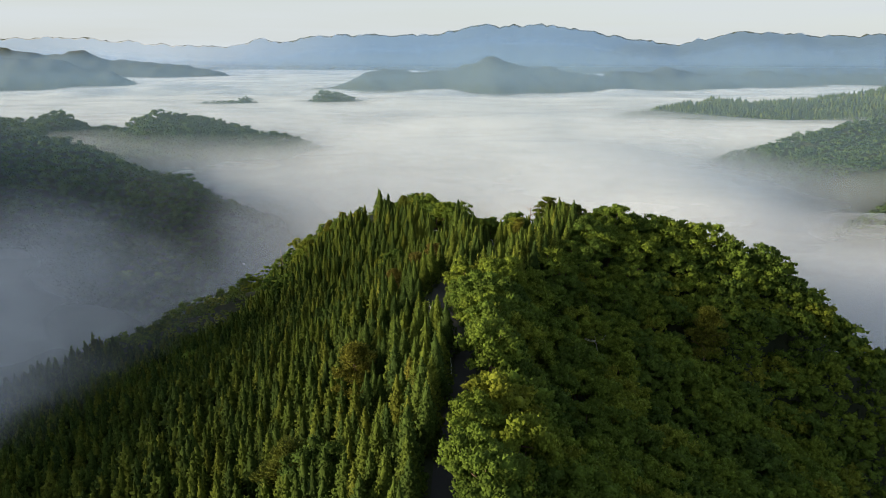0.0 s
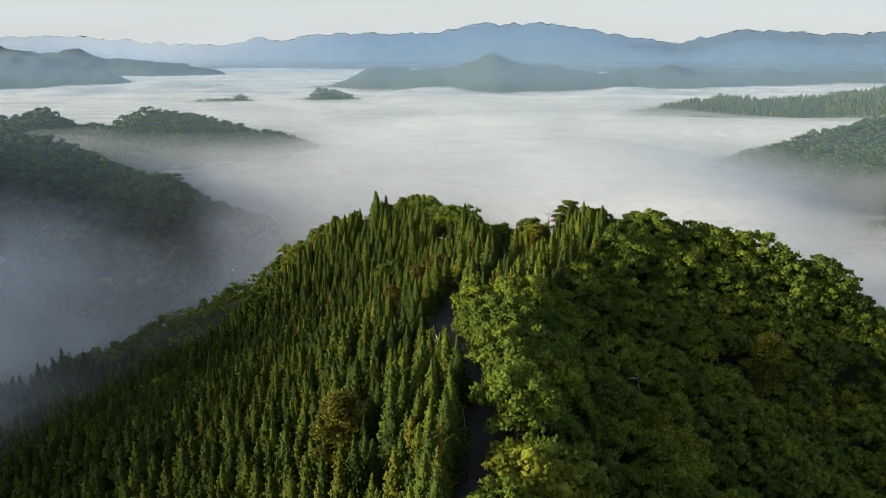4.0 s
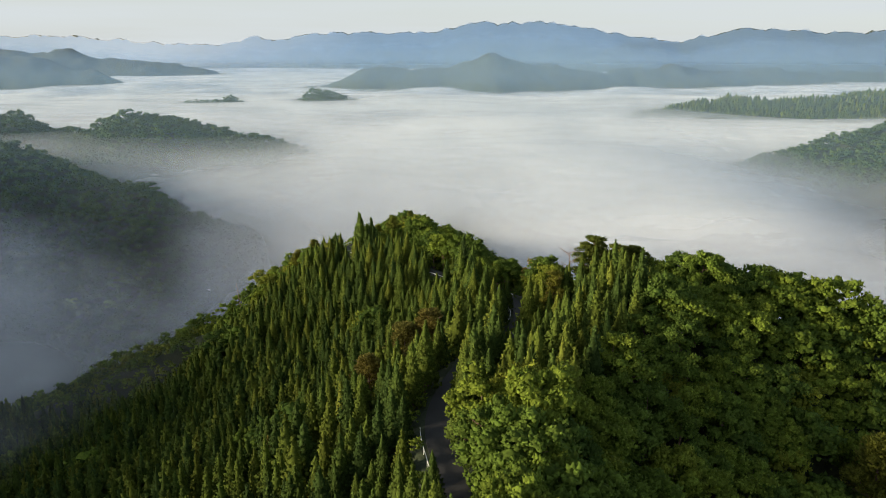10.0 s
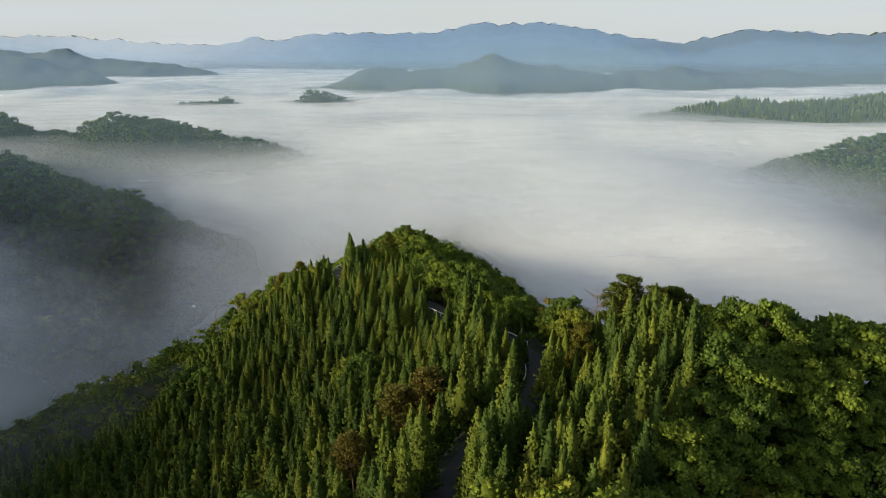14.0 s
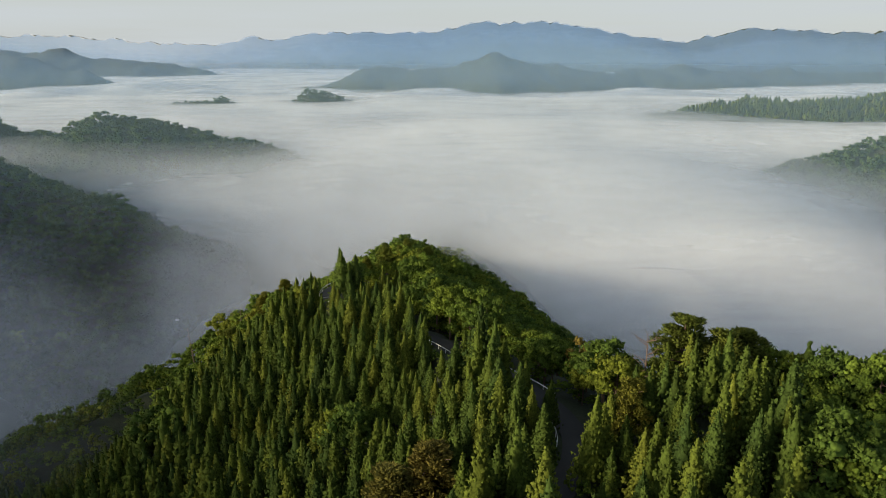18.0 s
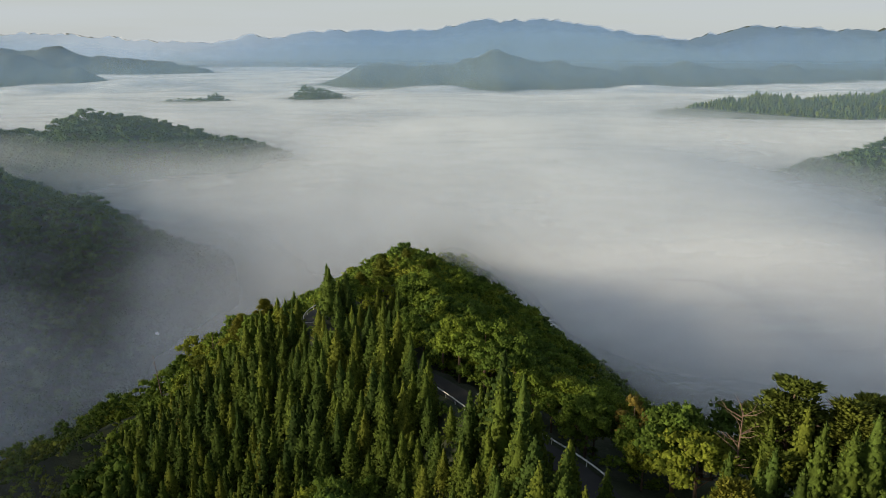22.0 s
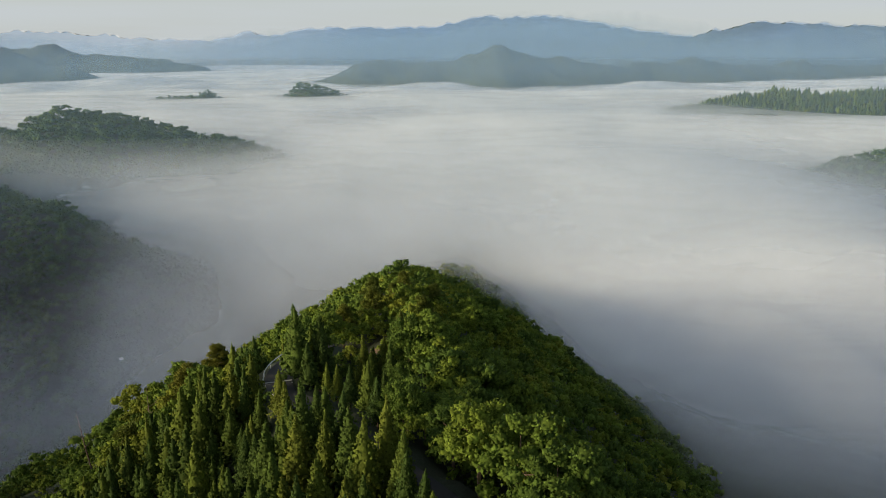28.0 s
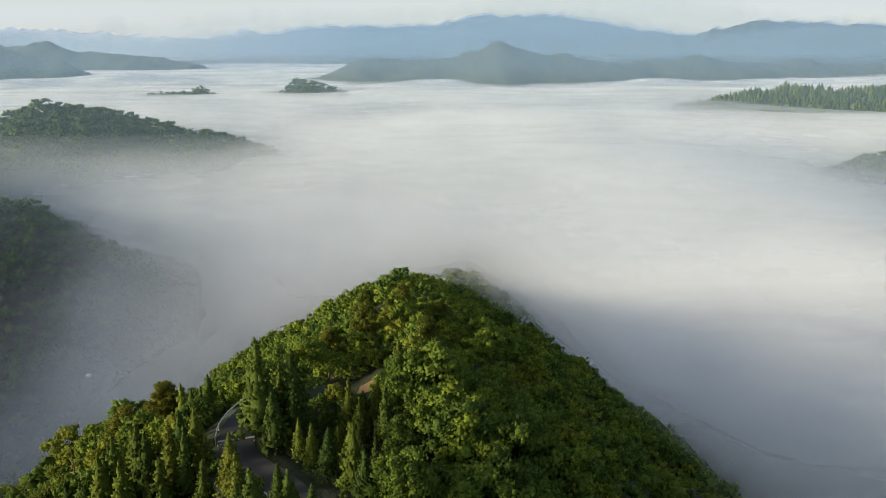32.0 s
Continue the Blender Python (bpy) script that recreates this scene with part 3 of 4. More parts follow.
def pine_crown(seed, plates, per, size, r=3.2, h=11.0):
    """Layered needle plates of fine clumps, open between."""
    rng = np.random.RandomState(seed)
    pieces = []
    for i in range(plates):
        g = i / (plates - 1)
        az = i * 2.4 + rng.uniform(-0.6, 0.6)
        reach = r * (1 - 0.8 * g) * rng.uniform(0.3, 0.95)
        c = np.array([math.cos(az) * reach, math.sin(az) * reach, h * (0.42 + 0.52 * g) + rng.normal(0, 0.25)])
        q = r * rng.uniform(0.26, 0.40) * (1 - 0.4 * g)
        a, s = rng.uniform(0, math.tau, per), np.sqrt(rng.uniform(0, 1, per))
        p = c + np.stack([q * s * np.cos(a), q * s * np.sin(a), 0.3 * q * (1 - s * s) + rng.normal(0, 0.13, per)], -1)
        o = np.stack([0.8 * np.cos(a) + 0.5 * math.cos(az), 0.8 * np.sin(a) + 0.5 * math.sin(az), np.full(per, 0.6)], -1)
        n = per // 3
        pieces += [knobs(rng, p[:n], o[:n], size, 0.8), sprays(rng, p[n:], o[n:], size * 1.7)]
    return joined(pieces)


def limb(bm, a, b, ra, rb, sides=6):
    a, b = Vector(a), Vector(b)
    m = Matrix.Translation((a + b) / 2) @ (b - a).to_track_quat("Z", "Y").to_matrix().to_4x4()
    bmesh.ops.create_cone(bm, segments=sides, radius1=ra, radius2=rb, depth=(b - a).length, cap_ends=True, matrix=m)


def trunk_mesh(name, h, r, limbs, seed, material, spread=2.2):
    rng = random.Random(seed)
    bm = bmesh.new()
    bend = (rng.uniform(-0.2, 0.2), rng.uniform(-0.2, 0.2), h * 0.5)
    limb(bm, (0, 0, -0.8), bend, r, r * 0.7)
    limb(bm, bend, (0, 0, h), r * 0.7, r * 0.15)
    for i in range(limbs):
        z, a = h * rng.uniform(0.4, 0.85), i * 2.4 + rng.uniform(-0.4, 0.4)
        k = spread * rng.uniform(0.6, 1)
        limb(bm, (0, 0, z), (k * math.cos(a), k * math.sin(a), z + k * rng.uniform(0.2, 0.7)), r * 0.35, r * 0.1, 5)
    me = bpy.data.meshes.new(name)
    bm.to_mesh(me)
    bm.free()
    me.materials.append(material)
    return me


def scatter(seed, x0, x1, y0, y1, step, keep, gap=2.9, loose=0.34):
    """Jittered grid of places (x, y) for which keep(x, y) holds, clear of the road."""
    rng = np.random.RandomState(seed)
    gx, gy = np.meshgrid(np.arange(x0, x1, step), np.arange(y0, y1, step * 0.87), indexing="ij")
    gx = gx + (np.arange(gx.shape[1]) % 2)[None] * step * 0.5
    x, y = (gx + rng.uniform(-loose, loose, gx.shape) * step).ravel(), (gy + rng.uniform(-loose, loose, gy.shape) * step).ravel()
    m = keep(x, y)
    x, y = x[m], y[m]
    d, _ = near_line(x, y, ROAD_LINE)
    i = np.interp(y, ROAD_LINE[:, 1], ROAD_LINE[:, 0])
    open_side = (x < i) & (((y > 139) & (y < 154)) | ((y > 229) & (y < 244)) | ((y > 270) & (y < 298)))
    verge = (x > i) & (y > 208) & (y < 240)
    bow = (x > i) & (x < -12) & (y > 266) & (y < 300)
    gully = (x < i) & (y > 228) & (y < 246)
    return np.stack([x, y], -1)[d > np.where(gully, 4.6, np.where(open_side & (y < 160), 4.9, np.where(open_side, 4.0, np.where(verge, 4.8, np.where(bow, 2.3, gap)))))]


def near_road(spots):
    """Trees on the downhill edge of the lane stay lower."""
    d, _ = near_line(spots[:, 0], spots[:, 1], ROAD_LINE)
    i = np.interp(spots[:, 1], ROAD_LINE[:, 1], ROAD_LINE[:, 0])
    y = spots[:, 1]
    edge = ((y > 128) & (y < 155)) | ((y > 228) & (y < 246)) | ((y > 262) & (y < 299))
    bend = (spots[:, 0] > i) & (spots[:, 0] < -4) & (y > 256) & (y < 281)
    rise = (spots[:, 0] > i + 4.5) & (spots[:, 0] < i + 14) & (y > 80) & (y < 147)
    spur = np.hypot((spots[:, 0] + 36) / 1.3, y - 299) < 9
    crest = (spots[:, 0] > 17) & (spots[:, 0] < 46) & (y > 186) & (y < 207)
    glade = (np.abs(spots[:, 0] + 17.5) < 7) & (y > 286) & (y < 309)
    saddle = (spots[:, 0] > 7) & (spots[:, 0] < 46) & (y > 211) & (y < 262)
    top = (np.abs(spots[:, 0] + 14) < 14) & (y > 306) & (y < 350)
    return np.where(saddle, np.where(spots[:, 0] < 18, 0.8, 0.66), 1) * np.where(glade, 0.5, 1) * np.where((np.abs(spots[:, 0] + 15) < 7) & (y > 272) & (y <= 286), 0.84, 1) * np.where((spots[:, 0] > -36) & (spots[:, 0] < -23) & (y > 256) & (y < 270), 0.76, 1) * np.where(top, 0.85, 1) * np.where(crest, 0.82, 1) * np.where(spur, 0.74, 1) * np.where(rise, 1.25, 1) * np.where((y > 209) & (y < 226) & (spots[:, 0] < i) & (spots[:, 0] > 4) & (d < 9), 1.05, 1) * np.where((y > 188) & (y < 209) & (spots[:, 0] < i) & (d < 7), 0.72, 1) * np.where((y > 206) & (y < 230) & (spots[:, 0] < 4) & (spots[:, 0] > -13), 0.74, 1) * np.where(bend, 0.68, 1) * np.where((np.hypot(spots[:, 0] + 33, y - 306) < 10) & (spots[:, 0] < -27), 0.7, 1) * np.where((spots[:, 0] < i) & edge, np.clip(0.6 + d / 28, 0.6, 1), 1)


def wood(name, label, crowns, spots, heights, proto, material, seed, tone=None):
    """A stand of trees past counting, in one mesh."""
    rng = np.random.RandomState(seed)
    z = ground(spots[:, 0], spots[:, 1])
    pick = rng.randint(0, len(crowns), len(spots))
    k = rng.uniform(*heights, len(spots)) / proto * near_road(spots)
    girth = k * rng.uniform(0.85, 1.2, len(spots))
    turn = rng.uniform(0, math.tau, len(spots))
    tone = rng.uniform(0, 1, len(spots)) if tone is None else tone
    vs, fs, ts, base = [], [], [], 0
    for c, (v, f) in enumerate(crowns):
        i = np.nonzero(pick == c)[0]
        if not len(i):
            continue
        cs, sn = np.cos(turn[i])[:, None], np.sin(turn[i])[:, None]
        x = (v[None, :, 0] * cs - v[None, :, 1] * sn) * girth[i][:, None] + spots[i, 0][:, None]
        y = (v[None, :, 0] * sn + v[None, :, 1] * cs) * girth[i][:, None] + spots[i, 1][:, None]
        zz = v[None, :, 2] * k[i][:, None] + z[i][:, None]
        vs.append(np.stack([x, y, zz], -1).reshape(-1, 3))
        fs.append((f[None] + (np.arange(len(i)) * len(v))[:, None, None] + base).reshape(-1, f.shape[1]))
        ts.append(np.repeat(tone[i], len(v)))
        base += len(i) * len(v)
    me = raw_mesh(name, np.concatenate(vs), np.concatenate(fs), material, True, tone=np.concatenate(ts))
    return tagged(new(name, me), label, "forest", kind="stuff")


def tree_kind(name, crowns, trunks, leaf, label, category):
    """One tree of each variety, as an Empty with trunk and crown, kept far below the land as patterns to copy."""
    made = []
    for (v, f), t in zip(crowns, trunks):
        root = tagged(new(name), label, category, group=name + "s on the ridge")
        part("trunk", t, None, root)
        part("crown", raw_mesh("crown", v, f, leaf, True), None, root)
        made.append(root)
    return made


def plant(pattern, spots, heights, proto, seed):
    """Copies of the patterns on the ground; the patterns themselves take the first places."""
    rng = random.Random(seed)
    z = ground(spots[:, 0], spots[:, 1])
    low = near_road(spots)
    for i, ((x, y), g) in enumerate(zip(spots, z)):
        k = rng.uniform(*heights) / proto * low[i]
        m = pose(x, y, g, rng.uniform(-2, 2), rng.uniform(-2, 2), rng.uniform(0, 360)) @ Matrix.Diagonal((k * rng.uniform(0.9, 1.15),) * 2 + (k, 1))
        if i < len(pattern):
            pattern[i].matrix_world = m
        else:
            ob = copy_thing(pattern[i % len(pattern)], m)
            ob.matrix_world = m


ROAD_LINE = along(ROAD, 2.0)


def stands(x, y):
    """True where the planted cedars stand: the west flank, the road's edge and the hollow under the hairpin."""
    d, _ = near_line(x, y, ROAD_LINE)
    i = np.interp(y, ROAD_LINE[:, 1], ROAD_LINE[:, 0])
    west = (x < i) & (y < 300) & ~((x < -34) & (y > 285))
    east = (x > i) & (x < 12 + 0.75 * (y - 150) + 6 * ripple(x, y, 30, 8)) & (y > 148) & (y < 204)
    inside = (x > i) & (x < -11) & (y > 256) & (y < 290)
    spur = np.hypot((x + 36) / 1.3, y - 299) < 8
    return west | east | inside | spur


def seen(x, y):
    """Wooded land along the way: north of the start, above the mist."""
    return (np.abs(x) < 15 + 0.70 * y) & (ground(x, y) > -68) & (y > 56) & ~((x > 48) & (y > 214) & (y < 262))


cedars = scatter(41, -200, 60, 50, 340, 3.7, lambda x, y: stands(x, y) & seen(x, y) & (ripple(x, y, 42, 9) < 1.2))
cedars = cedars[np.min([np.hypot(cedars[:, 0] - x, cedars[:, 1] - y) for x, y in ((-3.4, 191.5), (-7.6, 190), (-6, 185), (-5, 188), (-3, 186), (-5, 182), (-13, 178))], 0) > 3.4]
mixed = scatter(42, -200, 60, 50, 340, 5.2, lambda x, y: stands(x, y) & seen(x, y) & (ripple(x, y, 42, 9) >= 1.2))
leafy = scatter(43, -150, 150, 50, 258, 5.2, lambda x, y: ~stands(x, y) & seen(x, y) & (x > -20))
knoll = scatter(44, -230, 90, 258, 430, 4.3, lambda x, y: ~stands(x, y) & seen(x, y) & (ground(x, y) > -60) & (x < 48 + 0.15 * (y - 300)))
tail = scatter(45, -40, 40, 430, 530, 6.0, lambda x, y: ground(x, y) > -52)
knoll = np.concatenate([knoll, tail])
leafy = np.concatenate([leafy, mixed])
bare = np.hypot(knoll[:, 0] + 16.5, (knoll[:, 1] - 305) / 2.0) > 3.9
knoll = knoll[bare]

CEDAR_NEAR = [cedar_crown(100 + i, 520, 0.33, sides=8, levels=12, twigs=0.8) for i in range(6)]
CEDAR_MID = [cedar_crown(110 + i, 230, 0.42, sides=6, levels=8, twigs=0.8) for i in range(6)]
CEDAR_FAR = [cedar_crown(120 + i, 62, 0.86, sides=5, levels=6, twigs=0.9) for i in range(6)]
BROAD_NEAR = [broad_crown(140 + i, 30 + i, 62, 0.20, sides=5, rows=3, lobe=(0.19, 0.34)) for i in range(6)]
BROAD_MID = [broad_crown(150 + i, 20 + i, 28, 0.30, sides=4, rows=3, lobe=(0.22, 0.40)) for i in range(6)]
BROAD_FAR = [broad_crown(160 + i, 8 + i // 2, 11, 0.46, sides=4, rows=3) for i in range(6)]


def nearest(spots, n, line):
    """Splits the places into the n that lie closest to a line of the plan, and the rest."""
    d, _ = near_line(spots[:, 0], spots[:, 1], line)
    o = np.argsort(d, kind="stable")
    return spots[o[:n]], spots[o[n:]]


ROADSIDE = [(-7, 75, 0), (-6, 160, 0), (10, 166, 0), (22, 184, 0), (10, 200, 0), (-8, 206, 0), (-15, 250, 0), (-24, 268, 0)]
cedar_single, cedar_rest = nearest(cedars, 300, ROADSIDE)
leafy_single, leafy_rest = nearest(leafy, 264, [(8, 80, 0), (14, 140, 0), (30, 180, 0), (13, 232, 0), (0, 256, 0)])
front = np.hypot((knoll[:, 0] + 8) / 1.1, knoll[:, 1] - 277) < 16
leafy_single, knoll = np.concatenate([leafy_single, knoll[front][:36]]), np.concatenate([knoll[~front], knoll[front][36:]])
cedar_close, cedar_rest = nearest(cedar_rest, 640, [(-14, 70, 0), (-10, 180, 0), (12, 185, 0), (-22, 262, 0)])
wood("cedar_forest", "dense plantation of green pointed cedars beside the lane", CEDAR_MID, cedar_close, (9.5, 13.5), 12.0, cedar_wood_leaf, 57)
wood("cedar_forest", "dense plantation of dark green pointed cedars on the west slope", CEDAR_FAR, cedar_rest, (9.5, 13.5), 12.0, cedar_wood_leaf, 51)
leafy_close, leafy_rest = nearest(leafy_rest, 300, [(10, 70, 0), (20, 130, 0), (46, 172, 0), (22, 230, 0), (6, 256, 0)])
wood("broadleaf_forest", "fresh green broadleaf wood near the lane", BROAD_MID, leafy_close, (8.5, 12.5), 9.0, broad_wood_leaf, 58)
wood("broadleaf_forest", "mixed fresh green broadleaf wood on the knoll", BROAD_FAR, leafy_rest, (8.5, 12.5), 9.0, broad_wood_leaf, 52)
behind = scatter(46, -80, 80, -75, 56, 6.5, lambda x, y: ground(x, y) > -35)
wood("cedar_forest", "plantation of green cedars on the ridge behind the lane's start", CEDAR_FAR, behind[behind[:, 0] < 0], (9.5, 13), 12.0, cedar_wood_leaf, 55)
wood("broadleaf_forest", "mixed green broadleaf wood on the ridge behind the lane's start", BROAD_FAR, behind[behind[:, 0] >= 0], (8, 11), 9.0, broad_wood_leaf, 56)
close = (knoll[:, 1] < 335) & (knoll[:, 0] > -70) & (knoll[:, 0] < 15)
wood("broadleaf_forest", "fresh green broadleaf wood on the crown of the last knoll", BROAD_MID, knoll[close], (6.0, 9.4), 9.0, broad_wood_leaf, 54)
wood("broadleaf_forest", "low rounded broadleaf wood on the slopes of the last knoll", BROAD_FAR, knoll[~close], (5.2, 8.2), 9.0, broad_wood_leaf, 53)
cedar_trunks = [trunk_mesh("trunk", 11.0, 0.2, 0, 200 + i, bark) for i in range(6)]
broad_trunks = [trunk_mesh("trunk", 7.5, 0.22, 6, 220 + i, bark) for i in range(6)]
plant(tree_kind("cedar_tree", CEDAR_NEAR, cedar_trunks, cedar_leaf, "tall narrow green cedar with a pointed crown by the road", "tree"), cedar_single, (9.5, 13.5), 12.0, 61)
plant(tree_kind("broadleaf_tree", BROAD_NEAR, broad_trunks, broad_leaf, "sunlit fresh green broadleaf tree with a lobed crown", "tree"), leafy_single, (8.5, 12.5), 9.0, 62)


# low growth that closes the edge of the wood along the lane
def lane_edge(seed):
    rng = np.random.RandomState(seed)
    side = np.concatenate([rng.uniform(-5.6, -3.3, 170), rng.uniform(2.9, 7.0, 330)])
    i = rng.randint(30, len(ROAD_LINE) - 6, len(side))
    a, b = ROAD_LINE[i], ROAD_LINE[i + 1]
    t = unit(np.c_[b[:, :2] - a[:, :2], np.zeros(len(i))])
    p = a[:, :2] + np.stack([t[:, 1], -t[:, 0]], -1) * side[:, None] + rng.normal(0, 0.5, (len(i), 2))
    d, _ = near_line(p[:, 0], p[:, 1], ROAD_LINE)
    # and the shrubs below the clearing on the last knoll
    glade = np.stack([rng.uniform(-22, -11, 60), rng.uniform(291, 305, 60)], -1)
    return np.concatenate([p[d > 2.7], glade[near_line(glade[:, 0], glade[:, 1], ROAD_LINE)[0] > 2.8]])


wood("undergrowth", "low green shrubs and saplings along the lane's edges", BROAD_FAR, lane_edge(71), (1.4, 3.6), 9.0, broad_wood_leaf, 72)


# woods on the hills across the mist
def hill_wood(seed, x0, x1, y0, y1, step, crowns, proto, heights, material, label, keep=None):
    spots = scatter(seed, x0, x1, y0, y1, step, lambda x, y: (np.abs(x) < 0.70 * y + 40) & (ground(x, y) > mist_level(x, y) - 9 - 26 * (y < 600)) & (True if keep is None else keep(x, y)), loose=0.55)
    wood("hillside_forest", label, crowns, spots, heights, proto, material, seed + 1)


CEDAR_TINY = [cedar_crown(300 + i, 8, 1.7, 12.0, 4.4, 5, 4) for i in range(4)]
BROAD_TINY = [broad_crown(320 + i, 3, 5, 0.9, 3.5, 4.6, 4, 3, lobe=(0.45, 0.68)) for i in range(4)]
hill_wood(70, -420, -120, 380, 620, 4.5, BROAD_TINY, 5.0, (3.2, 6.4), dimmed_hill_leaf, "dark shaded forest on the nearer western hill")
hill_wood(72, -520, -90, 650, 765, 4.0, BROAD_TINY, 5.0, (3.2, 6.4), dimmed_hill_leaf, "forest on a long hill rising out of the mist")
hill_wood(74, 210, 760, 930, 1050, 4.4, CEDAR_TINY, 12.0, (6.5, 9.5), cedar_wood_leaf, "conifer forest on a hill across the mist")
hill_wood(76, 240, 560, 630, 740, 4.2, BROAD_TINY, 5.0, (3.2, 6.4), dimmed_hill_leaf, "sunlit green forest on a spur over the mist")
hill_wood(78, 250, 420, 420, 545, 6.0, BROAD_TINY, 5.0, (3.2, 6.4), dimmed_hill_leaf, "forest slope half drowned in mist")
hill_wood(80, -440, -100, 1080, 1210, 3.8, BROAD_TINY, 5.0, (2.8, 5), dimmed_hill_leaf, "wooded hilltops like islands in the mist")


# ---------------------------------------------------------------- road
def ribbon(line, offset_a, offset_b, lift):
    """Strip along the road between two offsets (metres to the east of the middle)."""
    t = np.gradient(line[:, :2], axis=0)
    t /= np.linalg.norm(t, axis=1, keepdims=True)
    n = np.stack([t[:, 1], -t[:, 0]], -1)
    a = np.c_[line[:, :2] + n * offset_a, line[:, 2] + lift]
    b = np.c_[line[:, :2] + n * offset_b, line[:, 2] + lift]
    return a, b


def road():
    # wider round the hairpin
    more = np.clip((ROAD_LINE[:, 1:2] - 262) / 12, 0, 1)
    a, b = ribbon(ROAD_LINE, -1.85 - 0.5 * more, 1.85 - 0.2 * more, 0.0)
    low = np.array([0, 0, 0.5])
    v = np.concatenate([np.stack([a - low, a, b, b - low], 1).reshape(-1, 3)])
    me = raw_mesh("road", v, grid_faces(len(a), 4), asphalt)
    tagged(new("road", me), "narrow worn asphalt lane along the wooded ridge", "road", kind="structure")


def guard_rail(y0, y1, side, label):
    """Corrugated beam on posts, between two northings, beside the lane."""
    fine = along(ROAD, 0.5)
    fine = fine[(fine[:, 1] >= y0) & (fine[:, 1] <= y1)]
    p, _ = ribbon(fine, side, side, 0)
    root = tagged(new("guard_rail"), label, "guard rail", group="guard rails along the road")
    t = np.gradient(p[:, :2], axis=0)
    t /= np.linalg.norm(t, axis=1, keepdims=True)
    n = np.stack([t[:, 1], -t[:, 0], np.zeros(len(t))], -1) * (-1 if side > 0 else 1)
    section = [(0.0, 0.55), (0.04, 0.58), (0.04, 0.62), (0.0, 0.65), (0.0, 0.68), (0.04, 0.71), (0.04, 0.75), (0.0, 0.78), (-0.03, 0.78), (-0.03, 0.55), (0.0, 0.55)]
    v = np.stack([p + n * d + np.array([0, 0, h]) for d, h in section], 1).reshape(-1, 3)
    part("beam", raw_mesh("beam", v, grid_faces(len(p), len(section)), white_steel), None, root, "white painted corrugated steel beam")
    for q, m in list(zip(p, n))[::6]:
        bm = bmesh.new()
        bmesh.ops.create_cone(bm, segments=10, radius1=0.05, radius2=0.05, depth=1.25, cap_ends=True, matrix=Matrix.Translation((0, 0, 0.18)))
        bmesh.ops.create_cone(bm, segments=10, radius1=0.05, radius2=0.02, depth=0.03, cap_ends=True, matrix=Matrix.Translation((0, 0, 0.82)))
        o = part("post", bm, white_steel, root)
        o.location = q - m * 0.085


def drain():
    """Two concrete sills with a slot between, across the lane at the hairpin."""
    root = tagged(new("road_drain"), "pale concrete drain laid across the asphalt lane", "drain")
    i = int(np.argmin(np.abs(ROAD_LINE[:, 1] - 283)))
    a, b = ROAD_LINE[i], ROAD_LINE[i + 1]
    root.matrix_world = pose(a[0], a[1], a[2] + 0.004, 0, 0, math.degrees(math.atan2(b[1] - a[1], b[0] - a[0])))
    for k in (-0.45, 0.45):
        bm = bmesh.new()
        box(bm, (0.34, 4.3, 0.1), pose(k, 0.25, -0.04))
        bmesh.ops.bevel(bm, geom=bm.edges[:], offset=0.012, segments=1)
        part("sill", bm, concrete, root)
    for k in range(9):
        bm = bmesh.new()
        box(bm, (0.5, 0.44, 0.05), pose(0, -1.7 + k * 0.48, -0.035))
        part("grate", bm, asphalt, root)


road()
drain()
guard_rail(103, 119, -2.55, "white steel guard rail on a bend beside cedars")
guard_rail(141, 153, -2.55, "straight white steel guard rail above the cedar slope")
guard_rail(192, 204, -2.55, "white steel guard rail beside cedars on the saddle")
guard_rail(212, 238, 1.95, "long white steel guard rail under sunlit broadleaf trees")
guard_rail(229, 246, -1.95, "white steel guard rail above the steep cedar hollow")
guard_rail(271, 278.5, -2.55, "short white steel guard rail below the hairpin")
guard_rail(283, 297, -2.55, "curved white steel guard rail on the outside of the hairpin")


# ---------------------------------------------------------------- trees of their own kind
def lone_tree(name, crown, trunk, leaf, label, x, y, top, proto, width=1.0, lean=0.0, turn=0.0):
    """One tree that differs from the stand, with its top at a given height."""
    g = float(ground(np.array([x]), np.array([y]))[0])
    k = (top - g) / proto
    root = tagged(new(name), label, "tree")
    part("trunk", trunk, None, root)
    part("crown", raw_mesh("crown", *crown, leaf, True), None, root)
    root.matrix_world = pose(x, y, g - 0.1, 0, lean, turn) @ Matrix.Diagonal((k * width, k * width, k, 1))
    return root


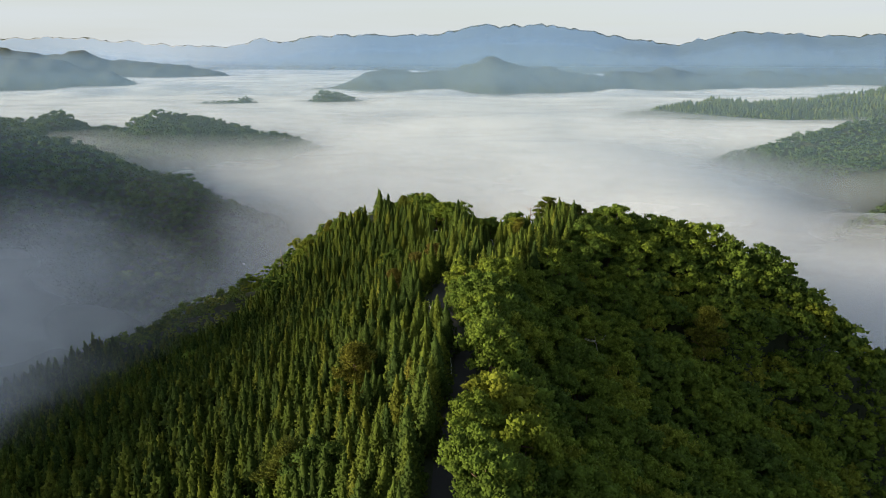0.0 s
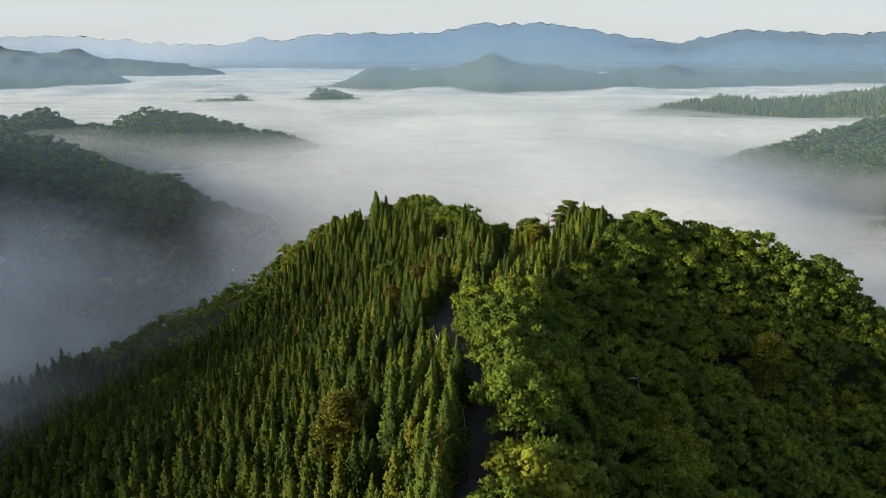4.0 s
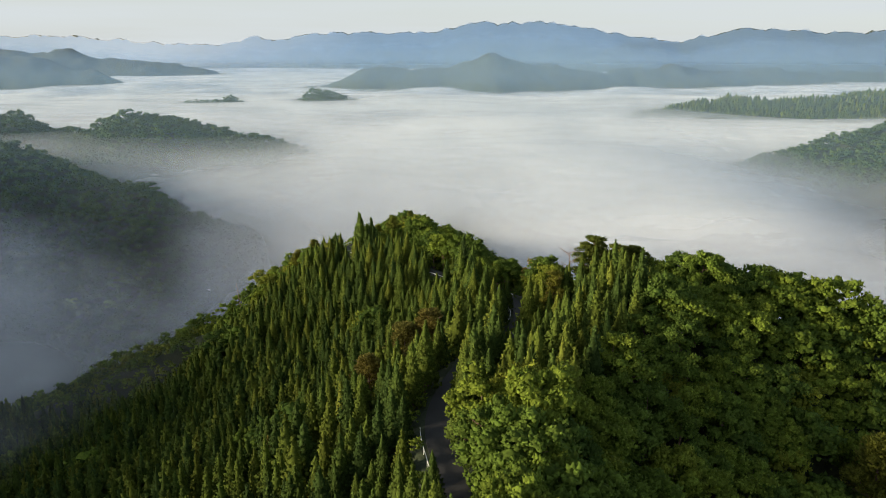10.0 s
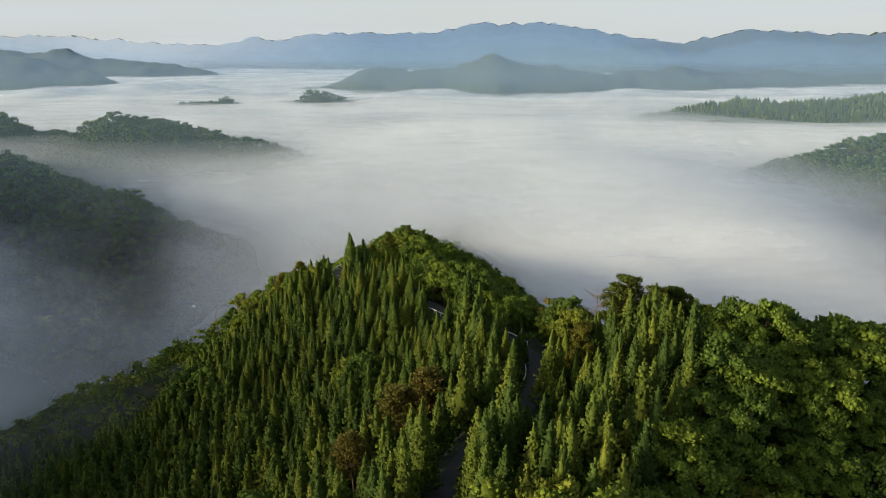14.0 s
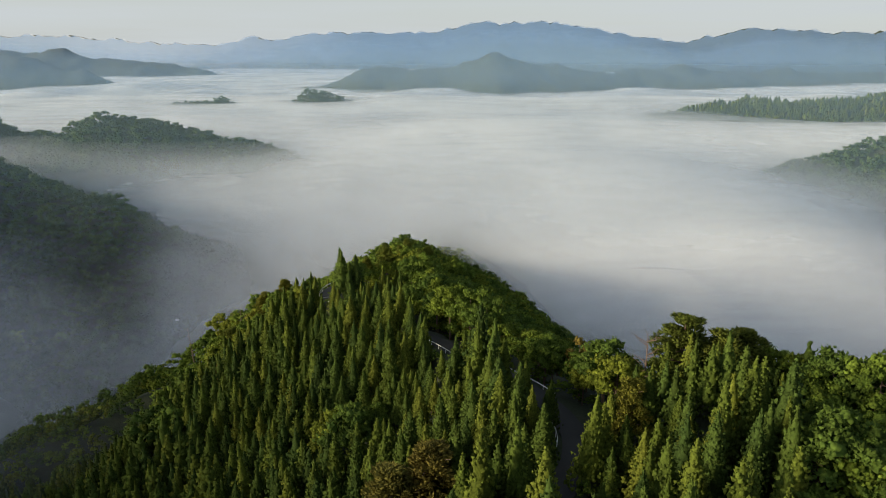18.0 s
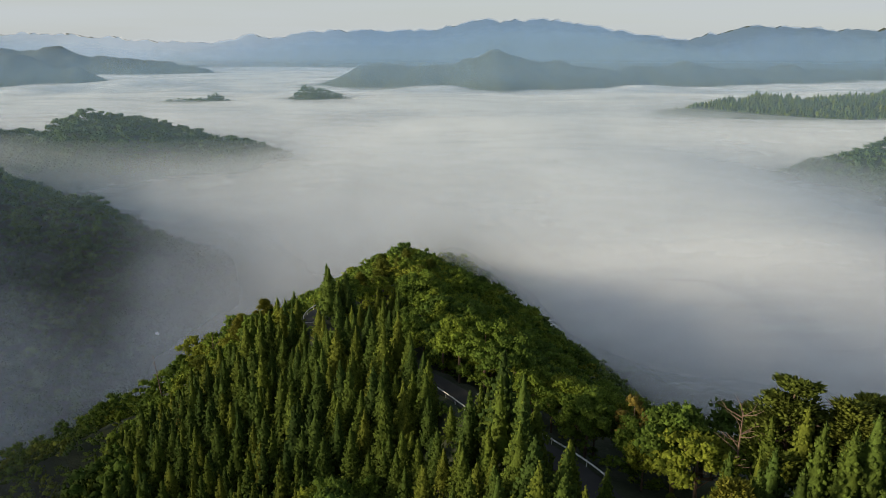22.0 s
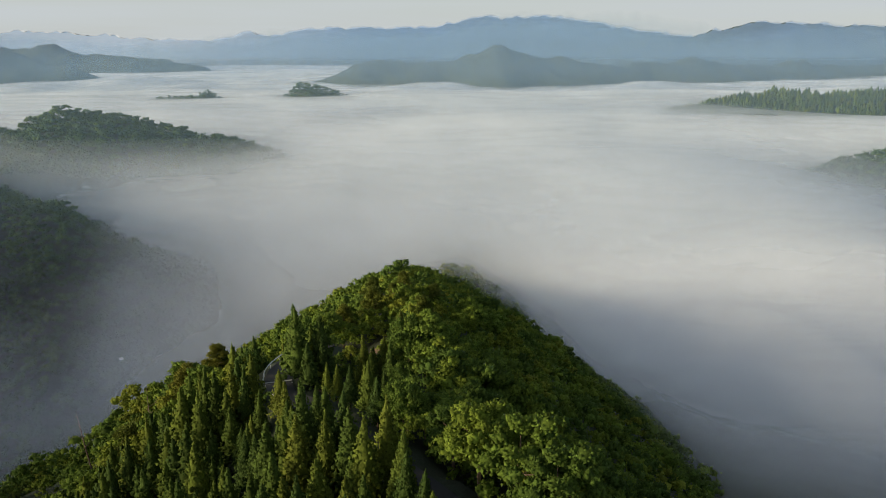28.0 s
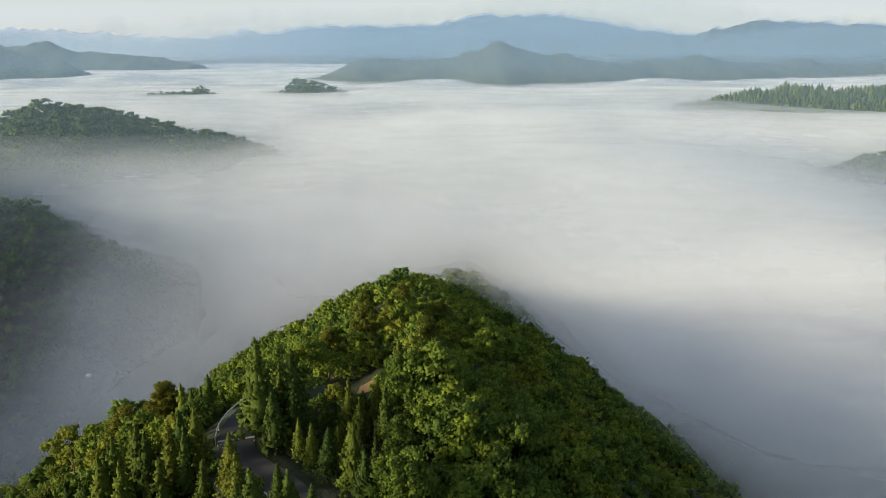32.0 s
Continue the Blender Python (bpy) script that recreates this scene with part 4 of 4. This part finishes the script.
def bare_tree(label, x, y, top, limbs, seed, material, spread, lean=0.0):
    """Leafless dead tree: a trunk with every limb a part."""
    g = float(ground(np.array([x]), np.array([y]))[0])
    h = top - g
    rng = random.Random(seed)
    root = tagged(new("dead_tree"), label, "dead tree")
    part("trunk", trunk_mesh("trunk", h, 0.2, 0, seed, material), None, root)
    for i in range(limbs):
        bm = bmesh.new()
        z, a, k = h * rng.uniform(0.45, 0.97), i * 2.4 + rng.uniform(-0.5, 0.5), spread * rng.uniform(0.5, 1)
        p = Vector((0, 0, z))
        q = p + Vector((math.cos(a) * k * 0.6, math.sin(a) * k * 0.6, k * 0.25))
        r = q + Vector((math.cos(a + 0.5) * k * 0.5, math.sin(a + 0.5) * k * 0.5, k * 0.35))
        limb(bm, p, q, 0.07, 0.045, 5)
        limb(bm, q, r, 0.045, 0.015, 5)
        limb(bm, q, q + Vector((math.cos(a - 0.8) * k * 0.4, math.sin(a - 0.8) * k * 0.4, k * 0.2)), 0.035, 0.012, 4)
        part("branch", bm, material, root)
    root.matrix_world = pose(x, y, g - 0.2, 0, lean, rng.uniform(0, 360))


BIG_PINE = [pine_crown(190 + i, 34, 130, 0.24, 4.6, 11.0) for i in range(3)]
FEATHER = [cedar_crown(195, 420, 0.36, 9.0, 2.2, twigs=1.0), cedar_crown(196, 420, 0.36, 9.0, 2.4, twigs=1.0)]
for x, y, top, w, tone in ((31.5, 205, 44.5, 1.15, "old"), (37, 203, 43.2, 1.1, "old"), (41, 206, 42.5, 1.0, "old"), (-15.5, 113, 36.5, 1.0, "flat"), (-24, 92, 29.5, 1.0, "flat"),
                           (-45.5, 299, 18.5, 0.9, "dark"), (-51, 297, 15, 1.0, "dark"), (-15, 331, 19.5, 0.8, "crest"), (-9, 320, 17.5, 0.75, "crest"), (-21, 340, 18.0, 0.8, "crest"), (-19, 323, 21.5, 0.8, "crest"), (-8, 313, 23, 0.75, "crest"), (-6, 331, 19.5, 0.8, "crest"), (-25, 317, 19.5, 0.8, "crest"), (-13, 340, 19.5, 0.7, "crest"),
                           (-3.4, 191.5, 33.5, 1.15, "rust"), (-7.6, 190, 31.5, 1.1, "rust"), (-6.0, 185, 29, 0.9, "rust"), (-13, 178, 30, 0.95, "rust"), (64, 153, 29, 0.8, "old"), (22, 196, 40, 0.8, "old"), (-58, 288, 9, 0.9, "dark")):
    words = {"old": "old spreading pine with olive needle plates on the knoll", "flat": "flat-topped pine leaning over cedars", "dark": "dark layered pine on the crest of the spur",
             "crest": "pale green pine on the crown of the last knoll", "rust": "rusty brown pine among green cedars"}[tone]
    i = int(abs(x * 7 + y)) % 3
    lone_tree("pine_tree", BIG_PINE[i], trunk_mesh("trunk", 10.6, 0.24, 11, 240 + i, bark, 3.0), brown_leaf if tone == "rust" else pine_leaf, words, x, y, top, 11.4, w, 3.0, x * 13 % 360)
for x, y, top in ((-4.3, 97, 38), (-5.2, 104, 37.5), (-12, 301, 24)):
    lone_tree("feathery_tree", FEATHER[int(y) % 2], trunk_mesh("trunk", 8.0, 0.16, 4, 260, bark, 1.2), pine_leaf, "yellowish feathery young tree by the road", x, y, top, 9.0, 1.0, 2.0, x * 31)
for x, y, top, label in ((-28, 162.5, 22.5, "withered red-brown cedar in the plantation"), (-33, 158, 17, "withered red-brown cedar in the plantation"), (-40, 232, 6, "withered red-brown cedar in the hollow"),
                         (-34, 226, 8.5, "withered red-brown cedar in the hollow"), (-55, 268, 8, "withered red-brown cedar on the spur")):
    lone_tree("withered_cedar", CEDAR_NEAR[int(y) % 6], cedar_trunks[int(y) % 6], brown_leaf, label, x, y, top, 12.0, 1.0)
lone_tree("withered_tree", broad_crown(199, 9, 40, 0.3, 3.0, 9.0), trunk_mesh("trunk", 8.6, 0.2, 9, 270, bark, 2.4), brown_leaf, "withered brown broadleaf tree at the saddle", 20.5, 219, 34, 9.0, 0.8)
bare_tree("bare reddish dead pine with a straight trunk", 26.6, 204.5, 41, 16, 5, bark, 2.6)
bare_tree("bleached dead tree with bare limbs in the shaded wood", 36.5, 139, 27, 9, 6, pale_bark, 3.0, 14)
bare_tree("small bare dead tree on the spur", -57, 294, 12.5, 9, 7, bark, 1.8, 6)
bare_tree("small bare dead tree on the spur", -74, 303, 2, 8, 8, bark, 1.6, -5)


def bare_patch(name, x, y, r, label, seed, tilt=0.0):
    """Trodden bare soil, following the land just above it."""
    n = 14
    gx, gy = np.meshgrid(np.linspace(-1, 1, n), np.linspace(-1, 1, n), indexing="ij")
    u = np.maximum(np.abs(gx), np.abs(gy)) / (np.hypot(gx, gy) + 1e-6)
    px, py = x + gx * u * r * (1 + 0.12 * ripple(gx * 9, gy * 9, 12, seed)), y + gy * u * r * (1 + 0.12 * ripple(gy * 9, gx * 9, 12, seed))
    v = np.stack([px, py, ground(px, py) + 0.12], -1).reshape(-1, 3)
    tagged(new(name, raw_mesh(name, v, grid_faces(n, n), bare_earth, True)), label, "soil", kind="structure")


bare_patch("clearing", -16.0, 310.5, 3.4, "reddish bare earth clearing on the last knoll", 3)
bare_patch("cut_bank", -21.5, 280.5, 2.2, "bare reddish earth bank inside the hairpin", 4)
bare_patch("verge", 3.8, 152, 1.6, "reddish bare earth verge beside the lane", 5)
